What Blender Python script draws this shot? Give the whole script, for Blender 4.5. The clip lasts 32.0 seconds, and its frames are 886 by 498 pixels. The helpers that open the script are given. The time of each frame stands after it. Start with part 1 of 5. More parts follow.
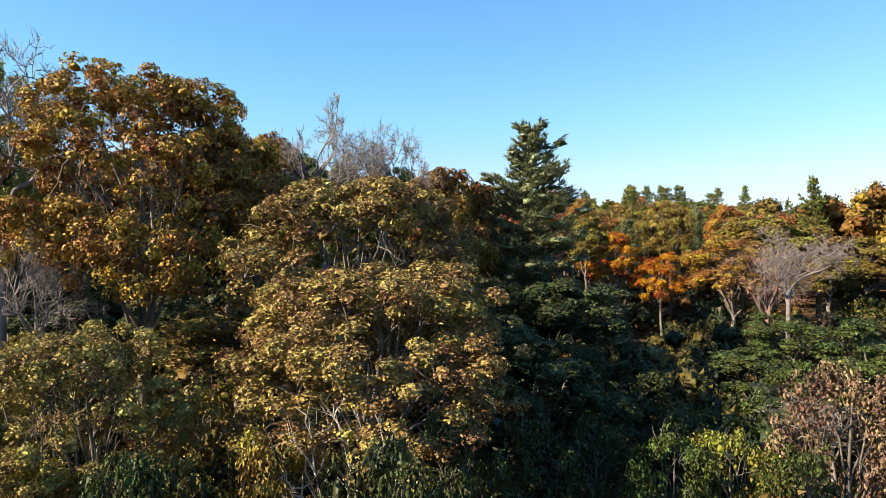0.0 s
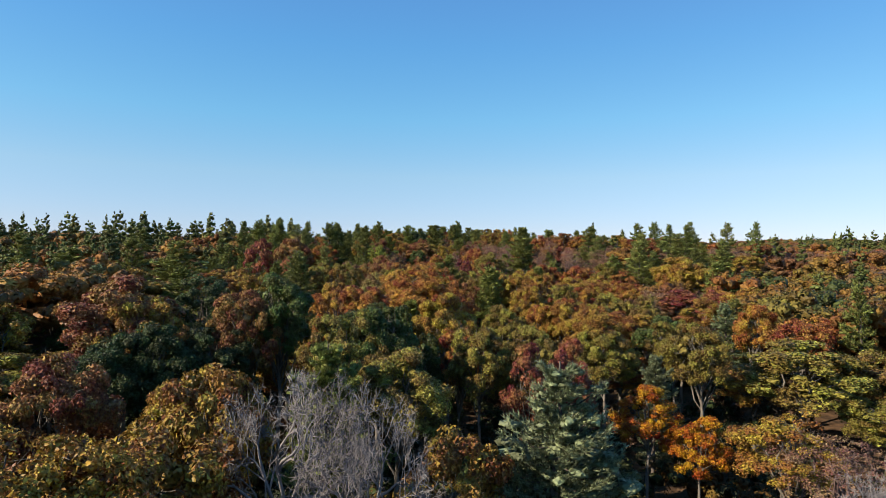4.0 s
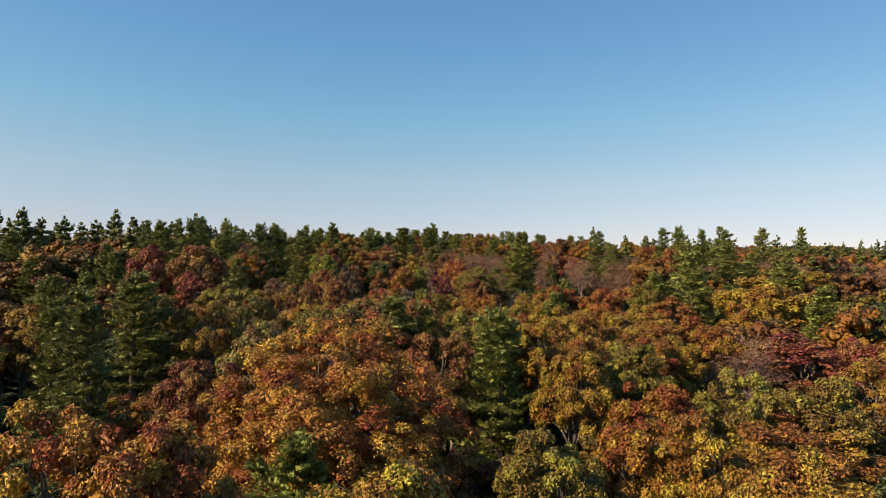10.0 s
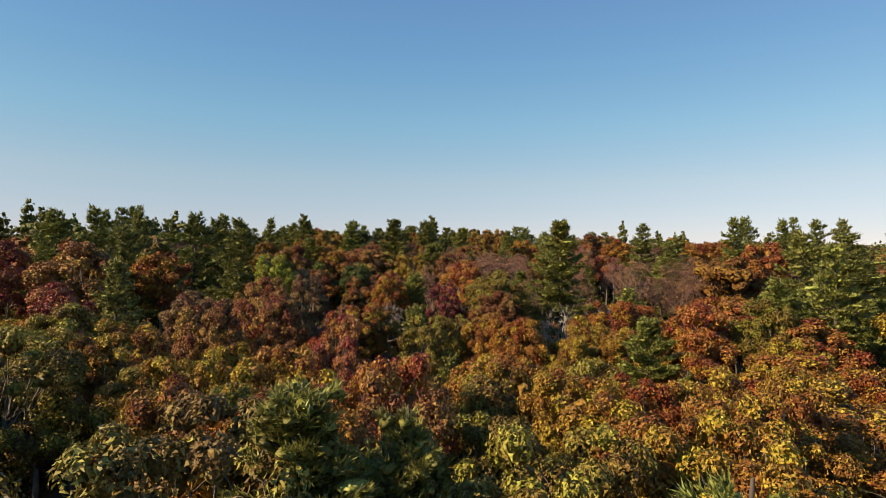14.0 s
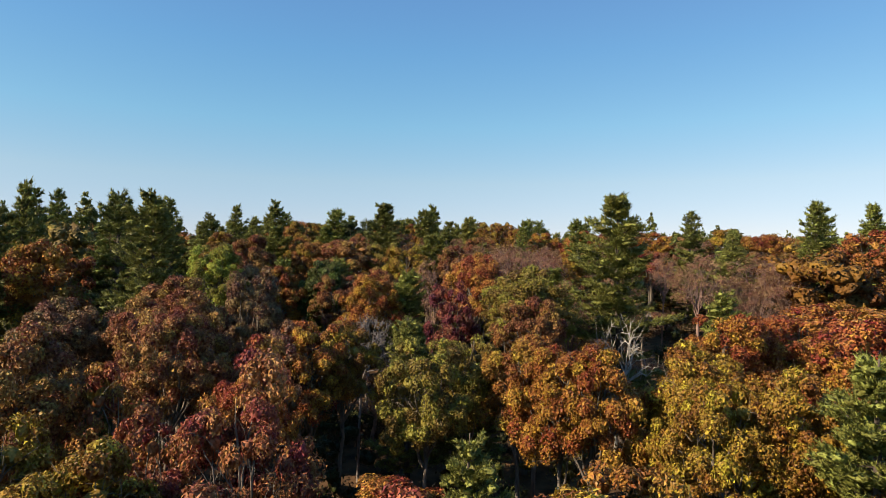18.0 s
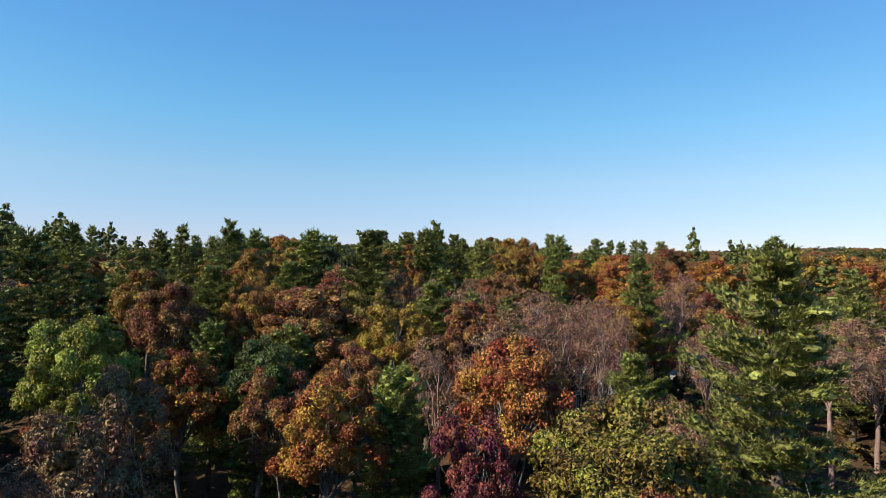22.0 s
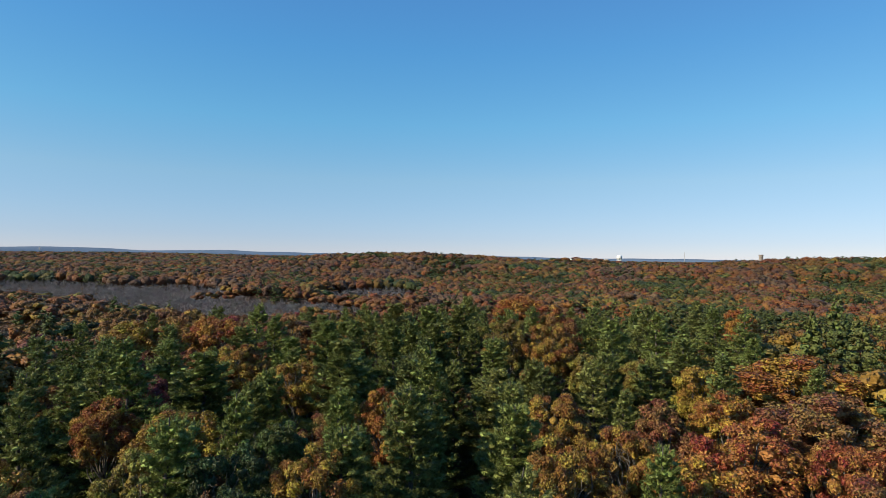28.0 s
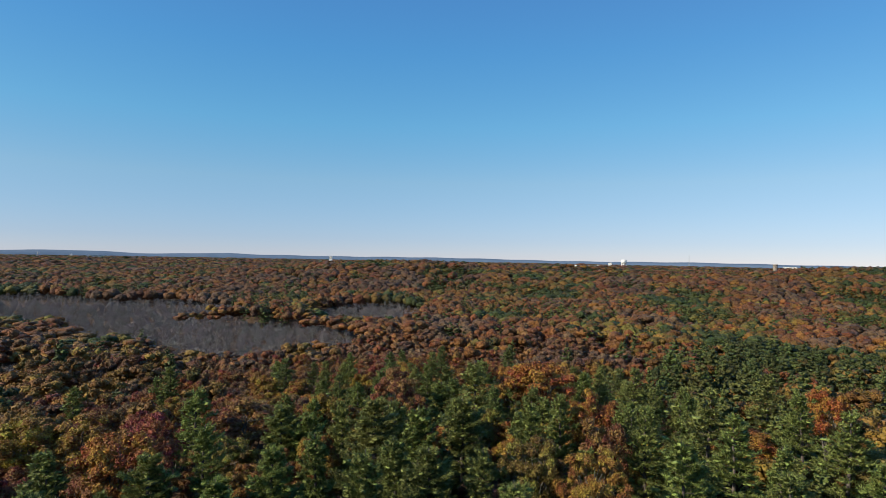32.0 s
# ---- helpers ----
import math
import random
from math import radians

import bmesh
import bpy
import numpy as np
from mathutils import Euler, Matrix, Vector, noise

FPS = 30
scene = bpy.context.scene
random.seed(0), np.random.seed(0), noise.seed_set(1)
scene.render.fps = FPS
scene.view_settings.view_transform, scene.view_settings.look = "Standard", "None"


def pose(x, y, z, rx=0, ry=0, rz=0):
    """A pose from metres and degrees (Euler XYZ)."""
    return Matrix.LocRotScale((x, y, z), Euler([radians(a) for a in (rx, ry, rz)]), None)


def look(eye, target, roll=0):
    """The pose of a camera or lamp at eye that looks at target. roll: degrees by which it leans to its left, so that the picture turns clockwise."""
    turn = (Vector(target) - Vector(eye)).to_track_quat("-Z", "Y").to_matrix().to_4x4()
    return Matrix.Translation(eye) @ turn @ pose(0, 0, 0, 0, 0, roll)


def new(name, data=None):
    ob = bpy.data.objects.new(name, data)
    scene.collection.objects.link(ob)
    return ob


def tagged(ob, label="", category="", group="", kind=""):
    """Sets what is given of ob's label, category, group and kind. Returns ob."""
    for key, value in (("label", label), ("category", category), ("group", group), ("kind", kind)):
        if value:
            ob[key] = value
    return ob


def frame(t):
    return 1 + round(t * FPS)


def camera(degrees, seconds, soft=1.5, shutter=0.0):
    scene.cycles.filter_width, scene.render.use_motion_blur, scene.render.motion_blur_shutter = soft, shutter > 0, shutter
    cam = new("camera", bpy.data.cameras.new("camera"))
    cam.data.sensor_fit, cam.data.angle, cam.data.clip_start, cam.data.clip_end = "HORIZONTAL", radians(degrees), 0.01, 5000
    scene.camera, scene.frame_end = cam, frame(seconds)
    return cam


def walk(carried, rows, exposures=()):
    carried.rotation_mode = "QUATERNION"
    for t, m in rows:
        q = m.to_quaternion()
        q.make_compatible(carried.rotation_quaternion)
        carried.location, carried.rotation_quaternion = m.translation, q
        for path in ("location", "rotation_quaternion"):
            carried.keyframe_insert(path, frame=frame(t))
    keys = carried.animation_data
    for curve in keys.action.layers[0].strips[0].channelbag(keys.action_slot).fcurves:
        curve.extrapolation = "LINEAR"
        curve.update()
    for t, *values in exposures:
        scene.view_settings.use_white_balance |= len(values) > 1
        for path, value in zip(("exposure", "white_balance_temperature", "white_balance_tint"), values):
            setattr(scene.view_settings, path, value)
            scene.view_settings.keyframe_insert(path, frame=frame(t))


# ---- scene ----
cam = camera(73.0, 32.0, 0.7)
METRES, EYE, TILT, LEAN, TURN = 230.0, 11.0, 0.3, -0.37, 0.0
ROWS = [
    (0.0, 0.0, 0.0, 0.0, -0.0, 0.0, 0.0),
    (0.5, -0.0002, 0.0, 0.0074, 0.0, -0.03, -0.43),
    (1.0, -0.0005, 0.0, 0.0147, -0.0, -0.04, -0.55),
    (1.5, -0.0007, 0.0005, 0.0217, 0.01, 0.01, -0.54),
    (2.0, -0.0009, 0.0034, 0.0287, 0.02, 0.06, -0.52),
    (2.5, -0.001, 0.0088, 0.0358, 0.05, 0.07, -0.49),
    (3.0, -0.0012, 0.0161, 0.0429, 0.05, 0.1, -0.49),
    (3.5, -0.0014, 0.0257, 0.05, -0.04, 0.1, -0.45),
    (4.0, -0.0013, 0.0362, 0.0556, -0.12, 0.09, -0.46),
    (4.5, -0.0012, 0.0477, 0.0576, -0.19, 0.09, -0.43),
    (6.5, 0.0008, 0.1058, 0.0588, -1.18, 0.22, -0.46),
    (7.0, 0.0012, 0.1228, 0.0594, -1.22, 0.26, -0.4),
    (7.5, 0.0015, 0.1403, 0.0602, -1.34, 0.31, 0.08),
    (8.0, 0.0019, 0.1582, 0.0609, -1.55, 0.38, 0.7),
    (8.5, 0.0021, 0.1762, 0.0615, -1.58, 0.4, -0.35),
    (8.6, 0.0023, 0.1799, 0.0616, -1.62, 0.42, -0.10),
    (8.7, 0.0024, 0.1836, 0.0617, -1.78, 0.44, 1.00),
    (8.8, 0.0026, 0.1873, 0.0618, -2.05, 0.47, 2.30),
    (8.9, 0.0027, 0.1910, 0.0619, -2.32, 0.49, 2.80),
    (9.0, 0.0029, 0.1947, 0.062, -2.47, 0.51, 3.04),
    (9.1, 0.0030, 0.1984, 0.0621, -2.47, 0.50, 1.70),
    (9.2, 0.0031, 0.2021, 0.0622, -2.47, 0.49, 1.00),
    (9.3, 0.0033, 0.2059, 0.0623, -2.47, 0.48, 0.35),
    (9.4, 0.0034, 0.2096, 0.0624, -2.47, 0.47, 0.08),
    (9.5, 0.0035, 0.2133, 0.0625, -2.46, 0.46, -0.04),
    (10.0, 0.0041, 0.2322, 0.0629, -2.48, 0.47, -0.82),
    (10.5, 0.0046, 0.2515, 0.0632, -2.5, 0.51, -0.59),
    (11.0, 0.0052, 0.271, 0.0633, -2.51, 0.53, -0.51),
    (11.5, 0.0058, 0.2909, 0.0635, -2.51, 0.56, -0.51),
    (12.0, 0.0064, 0.311, 0.0633, -2.51, 0.57, -0.49),
    (12.5, 0.007, 0.3313, 0.0628, -2.51, 0.58, -0.52),
    (13.0, 0.0076, 0.3518, 0.0623, -2.51, 0.57, -0.54),
    (13.5, 0.0082, 0.3724, 0.062, -2.52, 0.57, -0.53),
    (14.0, 0.0087, 0.3911, 0.0616, -2.54, 0.55, -0.52),
    (14.5, 0.0089, 0.4079, 0.0608, -2.57, 0.57, -0.55),
    (16.5, 0.0105, 0.4604, 0.0575, -2.53, 0.6, -0.48),
    (17.0, 0.0108, 0.4729, 0.0567, -2.52, 0.62, -0.49),
    (17.5, 0.0112, 0.4854, 0.0564, -2.5, 0.64, -0.49),
    (18.0, 0.0115, 0.4979, 0.0569, -2.47, 0.63, -0.51),
    (18.5, 0.0118, 0.5115, 0.0579, -2.46, 0.64, -0.51),
    (19.0, 0.0121, 0.5245, 0.0599, -2.42, 0.64, -0.54),
    (19.5, 0.0123, 0.5382, 0.0625, -2.39, 0.63, -0.51),
    (20.0, 0.0124, 0.5517, 0.0651, -2.42, 0.61, -0.52),
    (20.5, 0.0126, 0.5657, 0.0684, -2.41, 0.62, -0.54),
    (21.0, 0.0126, 0.5798, 0.0717, -2.42, 0.58, -0.59),
    (21.5, 0.0128, 0.5946, 0.0757, -2.37, 0.56, -0.68),
    (22.0, 0.0131, 0.6089, 0.0802, -2.33, 0.5, -0.77),
    (22.5, 0.0136, 0.6238, 0.085, -2.25, 0.45, -0.78),
    (23.0, 0.0142, 0.6391, 0.0903, -2.23, 0.33, -0.79),
    (23.5, 0.0148, 0.6548, 0.0957, -2.22, 0.33, -0.75),
    (24.0, 0.0156, 0.6708, 0.1013, -2.19, 0.34, -0.71),
    (24.5, 0.0162, 0.6873, 0.1069, -2.19, 0.33, -0.72),
    (25.0, 0.0171, 0.704, 0.1129, -2.16, 0.3, -0.69),
    (25.5, 0.0177, 0.7208, 0.1191, -2.16, 0.21, -0.71),
    (27.5, 0.0214, 0.7884, 0.1422, -2.1, 0.43, -0.67),
    (28.0, 0.0223, 0.8057, 0.1484, -2.08, 0.47, -0.66),
    (28.5, 0.0232, 0.8231, 0.1543, -2.07, 0.49, -0.62),
    (29.0, 0.024, 0.8404, 0.1603, -2.04, 0.52, -0.63),
    (29.5, 0.0247, 0.8574, 0.1662, -2.03, 0.55, -0.65),
    (30.0, 0.0257, 0.8743, 0.1722, -2.0, 0.56, -0.65),
    (30.5, 0.0266, 0.8911, 0.1782, -1.96, 0.57, -0.67),
    (31.0, 0.0274, 0.9079, 0.184, -1.93, 0.6, -0.7),
    (31.5, 0.0284, 0.9245, 0.1898, -1.89, 0.61, -0.69),
    (32.0, 0.0294, 0.9407, 0.1958, -1.86, 0.63, -0.69),
]
LIGHTNESS = ((0.0, 1.28, 7900, 11), (2.0, 0.94, 7400, 11), (4.0, 0.71, 7100, 8), (7.0, 0.64, 7700, 11), (10.0, 0.57, 8800, 16), (13.0, 0.57, 9300, 17), (17.0, 0.67, 8700, 15), (19.0, 0.76, 8000, 11), (21.0, 0.72, 7100, 9), (23.0, 0.64, 6800, 7), (25.0, 0.54, 6700, 5), (28.0, 0.43, 6700, 4), (32.0, 0.35, 6600, 4))
walk(cam, [(t, pose(0, 0, EYE, TILT, LEAN, TURN) @ pose(METRES * x, METRES * y, METRES * z, 90 + pitch, roll, yaw)) for t, x, y, z, yaw, pitch, roll in ROWS], LIGHTNESS)

# ---- sky and sun ----
SUN_FROM = Vector((-0.88, -0.37, 0.58)).normalized()
world = bpy.data.worlds.new("autumn_sky")
scene.world = world
world.use_nodes = True
wn, wl = world.node_tree.nodes, world.node_tree.links
wn.clear()
sky = wn.new("ShaderNodeTexSky")
sky.sky_type, sky.sun_disc = "NISHITA", False
sky.sun_elevation = math.asin(SUN_FROM.z)
sky.sun_rotation = math.atan2(SUN_FROM.x, SUN_FROM.y)
sky.altitude, sky.air_density, sky.dust_density, sky.ozone_density = 60, 0.85, 0.0, 2.0
background = wn.new("ShaderNodeBackground")
background.inputs["Strength"].default_value = 0.125
wout = wn.new("ShaderNodeOutputWorld")
clear = wn.new("ShaderNodeMix")
clear.data_type, clear.blend_type = "RGBA", "MULTIPLY"
clear.inputs["Factor"].default_value = 1.0
clear.inputs[7].default_value = (1.575, 1.41, 1.425, 1)
deep = wn.new("ShaderNodeMix")
deep.data_type = "RGBA"
deep.inputs["Factor"].default_value = 0.53
deep.inputs[7].default_value = (0.15, 2.70, 6.22, 1)
wl.new(sky.outputs["Color"], clear.inputs[6])
wl.new(clear.outputs[2], deep.inputs[6])
way_up = wn.new("ShaderNodeSeparateXYZ")
wl.new(wn.new("ShaderNodeTexCoord").outputs["Generated"], way_up.inputs[0])
air = wn.new("ShaderNodeValToRGB")
for rise, tint in ((0.125, (0.77, 0.70, 0.63)), (0.215, (0.65, 0.75, 0.70)), (0.326, (0.57, 0.68, 0.72))):
    air.color_ramp.elements.new(rise).color = (*tint, 1)
air.color_ramp.elements[0].position, air.color_ramp.elements[0].color = 0.03, (0.60, 0.575, 0.62, 1)
air.color_ramp.elements[-1].position, air.color_ramp.elements[-1].color = 0.42, (0.60, 0.61, 0.70, 1)
wl.new(way_up.outputs["Z"], air.inputs["Fac"])
haze = wn.new("ShaderNodeMix")
haze.data_type, haze.blend_type = "RGBA", "MULTIPLY"
haze.inputs["Factor"].default_value = 1.0
wl.new(deep.outputs[2], haze.inputs[6])
wl.new(air.outputs["Color"], haze.inputs[7])
wl.new(haze.outputs[2], background.inputs["Color"])
wl.new(background.outputs["Background"], wout.inputs["Surface"])

sun = new("sun", bpy.data.lights.new("sun", "SUN"))
sun.data.energy, sun.data.angle, sun.data.color = 5.0, radians(0.53), (1.0, 0.90, 0.76)
sun.matrix_world = look((-300, -150, 300), Vector((-300, -150, 300)) - SUN_FROM)

# ---- materials ----
def material(name):
    m = bpy.data.materials.new(name)
    m.use_nodes = True
    n, l = m.node_tree.nodes, m.node_tree.links
    n.clear()
    out = n.new("ShaderNodeOutputMaterial")
    return m, n, l, out


def math_node(n, l, op, a, b):
    node = n.new("ShaderNodeMath")
    node.operation = op
    for k, v in enumerate((a, b)):
        if isinstance(v, (int, float)):
            node.inputs[k].default_value = v
        else:
            l.new(v, node.inputs[k])
    return node.outputs[0]


def foliage(name, source, wild=1.0, glow=0.3, rough=0.6, grain=5.0, vary=0.8):
    """Leaves: the tree's own colour, varied leaf by leaf and clump by clump, thin enough to let light through."""
    m, n, l, out = material(name)
    if source == "tree":
        own = n.new("ShaderNodeObjectInfo")
        colour = own.outputs["Color"]
    else:
        own = n.new("ShaderNodeAttribute")
        own.attribute_name = "tint"
        colour = own.outputs["Color"]
    geo = n.new("ShaderNodeNewGeometry")
    clump = n.new("ShaderNodeAttribute")
    clump.attribute_name = "clump"
    hsv = n.new("ShaderNodeHueSaturation")
    hue = math_node(n, l, "MULTIPLY_ADD", clump.outputs["Fac"], 0.055 * wild)
    hue.node.inputs[2].default_value = 0.5 - 0.0275 * wild
    leafhue = math_node(n, l, "MULTIPLY_ADD", geo.outputs["Random Per Island"], 0.035 * wild)
    leafhue.node.inputs[2].default_value = -0.0175 * wild
    l.new(math_node(n, l, "ADD", hue, leafhue), hsv.inputs["Hue"])
    spread = math_node(n, l, "MULTIPLY_ADD", geo.outputs["Random Per Island"], vary)
    spread.node.inputs[2].default_value = 1.0 - vary / 2
    l.new(spread, hsv.inputs["Value"])
    hsv.inputs["Saturation"].default_value = 1.0
    l.new(colour, hsv.inputs["Color"])
    place = n.new("ShaderNodeTexCoord")
    cells = n.new("ShaderNodeTexVoronoi")
    cells.inputs["Scale"].default_value = grain
    l.new(place.outputs["Object"], cells.inputs["Vector"])
    lean = n.new("ShaderNodeVectorMath")
    lean.operation = "MULTIPLY_ADD"
    lean.inputs[1].default_value = (2.0, 2.0, 2.0)
    lean.inputs[2].default_value = (-1.0, -1.0, -1.0)
    l.new(cells.outputs["Color"], lean.inputs[0])
    facing = n.new("ShaderNodeVectorMath")
    facing.operation = "ADD"
    l.new(geo.outputs["Normal"], facing.inputs[0])
    l.new(lean.outputs[0], facing.inputs[1])
    leafwise = n.new("ShaderNodeVectorMath")
    leafwise.operation = "NORMALIZE"
    l.new(facing.outputs[0], leafwise.inputs[0])
    parted = n.new("ShaderNodeSeparateColor")
    l.new(cells.outputs["Color"], parted.inputs[0])
    tone = math_node(n, l, "MULTIPLY_ADD", parted.outputs["Green"], 0.5)
    tone.node.inputs[2].default_value = 0.75
    patch = math_node(n, l, "MULTIPLY_ADD", clump.outputs["Fac"], 0.5)
    patch.node.inputs[2].default_value = 0.78
    l.new(math_node(n, l, "MULTIPLY", math_node(n, l, "MULTIPLY", spread, tone), patch), hsv.inputs["Value"])
    body = n.new("ShaderNodeBsdfPrincipled")
    body.inputs["Roughness"].default_value = rough
    body.inputs["Specular IOR Level"].default_value = 0.25
    l.new(hsv.outputs["Color"], body.inputs["Base Color"])
    l.new(leafwise.outputs[0], body.inputs["Normal"])
    thin = n.new("ShaderNodeBsdfTranslucent")
    l.new(hsv.outputs["Color"], thin.inputs["Color"])
    mix = n.new("ShaderNodeMixShader")
    mix.inputs["Fac"].default_value = glow
    l.new(body.outputs[0], mix.inputs[1])
    l.new(thin.outputs[0], mix.inputs[2])
    l.new(mix.outputs[0], out.inputs["Surface"])
    return m


def rough_surface(name, low, high, scale=3.0, bump=0.4, rough=0.9, coarse=0.3, stretch=(1, 1, 1)):
    """A rough natural surface in two tones, mottled at two scales."""
    m, n, l, out = material(name)
    place = n.new("ShaderNodeTexCoord")
    turn = n.new("ShaderNodeMapping")
    turn.inputs["Scale"].default_value = stretch
    l.new(place.outputs["Object"], turn.inputs["Vector"])
    fine, broad = n.new("ShaderNodeTexNoise"), n.new("ShaderNodeTexNoise")
    fine.inputs["Scale"].default_value, fine.inputs["Detail"].default_value = scale, 6
    broad.inputs["Scale"].default_value, broad.inputs["Detail"].default_value = scale * coarse * 0.3, 3
    l.new(turn.outputs[0], fine.inputs["Vector"])
    l.new(turn.outputs[0], broad.inputs["Vector"])
    both = math_node(n, l, "MULTIPLY_ADD", fine.outputs["Fac"], 0.6)
    l.new(math_node(n, l, "MULTIPLY", broad.outputs["Fac"], 0.4), both.node.inputs[2])
    ramp = n.new("ShaderNodeValToRGB")
    ramp.color_ramp.elements[0].position, ramp.color_ramp.elements[1].position = 0.36, 0.64
    ramp.color_ramp.elements[0].color, ramp.color_ramp.elements[1].color = (*low, 1), (*high, 1)
    l.new(both, ramp.inputs["Fac"])
    body = n.new("ShaderNodeBsdfPrincipled")
    body.inputs["Roughness"].default_value = rough
    body.inputs["Specular IOR Level"].default_value = 0.2
    l.new(ramp.outputs["Color"], body.inputs["Base Color"])
    relief = n.new("ShaderNodeBump")
    relief.inputs["Strength"].default_value, relief.inputs["Distance"].default_value = bump, 0.1
    l.new(fine.outputs["Fac"], relief.inputs["Height"])
    l.new(relief.outputs["Normal"], body.inputs["Normal"])
    l.new(body.outputs[0], out.inputs["Surface"])
    return m


LEAVES = foliage("autumn_leaves", "tree", 1.2, 0.15, 0.5, 9.0)
NEEDLES = foliage("pine_needles", "tree", 0.45, 0.22, 0.55, 9.0)
WOODS = foliage("woodland_foliage", "stand", 0.6, 0.10, 0.6, 3.0, 0.5)
BARK = rough_surface("oak_bark", (0.07, 0.06, 0.05), (0.24, 0.21, 0.18), 4.0, 0.6, stretch=(1, 1, 0.25))
PALE_BARK = rough_surface("pale_bark", (0.26, 0.24, 0.21), (0.50, 0.47, 0.42), 3.0, 0.4, stretch=(1, 1, 0.3))
GREY_TWIG = rough_surface("grey_twigs", (0.15, 0.13, 0.125), (0.29, 0.26, 0.25), 1.5, 0.2)
BROWN_TWIG = rough_surface("brown_twigs", (0.15, 0.10, 0.09), (0.30, 0.20, 0.17), 1.5, 0.2)
PINE_BARK = rough_surface("pine_bark", (0.05, 0.04, 0.035), (0.16, 0.13, 0.11), 4.0, 0.6, stretch=(1, 1, 0.25))
LITTER = rough_surface("leaf_litter", (0.035, 0.022, 0.014), (0.15, 0.085, 0.045), 0.9, 0.6)
ROCK = rough_surface("granite_ledge", (0.16, 0.15, 0.14), (0.46, 0.44, 0.41), 1.4, 0.6)
# the blue haze of distance is painted in as the hills' base colour
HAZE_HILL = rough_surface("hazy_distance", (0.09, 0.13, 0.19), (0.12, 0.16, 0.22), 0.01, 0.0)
WHITE_PAINT = rough_surface("white_paint", (0.62, 0.60, 0.56), (0.78, 0.76, 0.72), 0.4, 0.1, 0.6)
STONE = rough_surface("tower_stone", (0.20, 0.16, 0.13), (0.36, 0.30, 0.25), 0.8, 0.4)
STEEL = rough_surface("mast_steel", (0.30, 0.30, 0.31), (0.48, 0.48, 0.49), 0.5, 0.1, 0.5)
DARK_GAP = rough_surface("dark_opening", (0.02, 0.02, 0.02), (0.05, 0.05, 0.05), 1.0, 0.0)

# ---- ground ----
def ground(x, y):
    """Height of the ground: a low wooded ridge across the way, a wet lowland behind it, hills far off."""
    x, y = np.asarray(x, float), np.asarray(y, float)
    z = np.interp(y, (-400, 0, 40, 80, 105, 145, 165, 178, 196, 214, 280, 330, 363, 410, 480, 900, 2000, 5200),
                  (-3, 0, 0.3, 2.2, 3.0, 3.0, 5.5, 7.0, 10.5, 12.5, 14.0, 12.5, 9.2, 8.0, 6.5, 7.0, 14.0, 22.0))
    z = z + 4.0 * np.exp(-((x + 38) / 28) ** 2 - ((y - 88) / 45) ** 2)
    z = z + 30 * np.exp(-((x + 10) / 330) ** 2 - ((y - 1300) / 260) ** 2)
    z = z + 34 * np.exp(-((x - 640) / 300) ** 2 - ((y - 1020) / 240) ** 2)
    z = z + 24 * np.exp(-((x - 400) / 140) ** 2 - ((y - 1690) / 130) ** 2)
    z = z + 14 * np.exp(-((x + 900) / 700) ** 2 - ((y - 2300) / 500) ** 2) + 12 * np.exp(-((x - 1100) / 700) ** 2 - ((y - 2600) / 500) ** 2)
    z = z + 0.6 * np.sin(x * 0.06 + 1.3) * np.sin(y * 0.05) + 0.35 * np.sin(x * 0.17) * np.sin(y * 0.13 + 0.6)
    return z


def mesh_of(name, verts, faces, mats, smooth=False):
    me = bpy.data.meshes.new(name)
    me.from_pydata(verts, [], faces)
    for m in mats:
        me.materials.append(m)
    if smooth:
        me.polygons.foreach_set("use_smooth", [True] * len(me.polygons))
    me.update()
    return me


def ground_sheet():
    gx = np.concatenate((-np.geomspace(5000, 130, 34), np.linspace(-120, 120, 81), np.geomspace(130, 5000, 34)))
    gy = np.concatenate((-np.geomspace(4800, 70, 16), np.linspace(-60, 380, 148), np.geomspace(390, 4990, 60)))
    X, Y = np.meshgrid(gx, gy)
    Z = ground(X, Y)
    w, h = len(gx), len(gy)
    verts = np.stack((X, Y, Z), -1).reshape(-1, 3)
    i = (np.arange(h - 1)[:, None] * w + np.arange(w - 1)[None, :]).reshape(-1)
    faces = np.stack((i, i + 1, i + w + 1, i + w), -1)
    ob = new("ground", mesh_of("ground", verts.tolist(), faces.tolist(), [LITTER], True))
    tagged(ob, "forest floor of brown fallen leaves under the trees", "ground", kind="structure")


ground_sheet()

# ---- tree shapes ----
def unit(v):
    return v / np.maximum(np.linalg.norm(v, axis=-1, keepdims=True), 1e-9)


def make_ball(level):
    bm = bmesh.new()
    bmesh.ops.create_icosphere(bm, subdivisions=level, radius=1.0)
    bm.verts.ensure_lookup_table()
    out = np.array([v.co[:] for v in bm.verts]), np.array([[v.index for v in f.verts] for f in bm.faces])
    bm.free()
    return out


BALL, FINE_BALL = make_ball(1), make_ball(2)


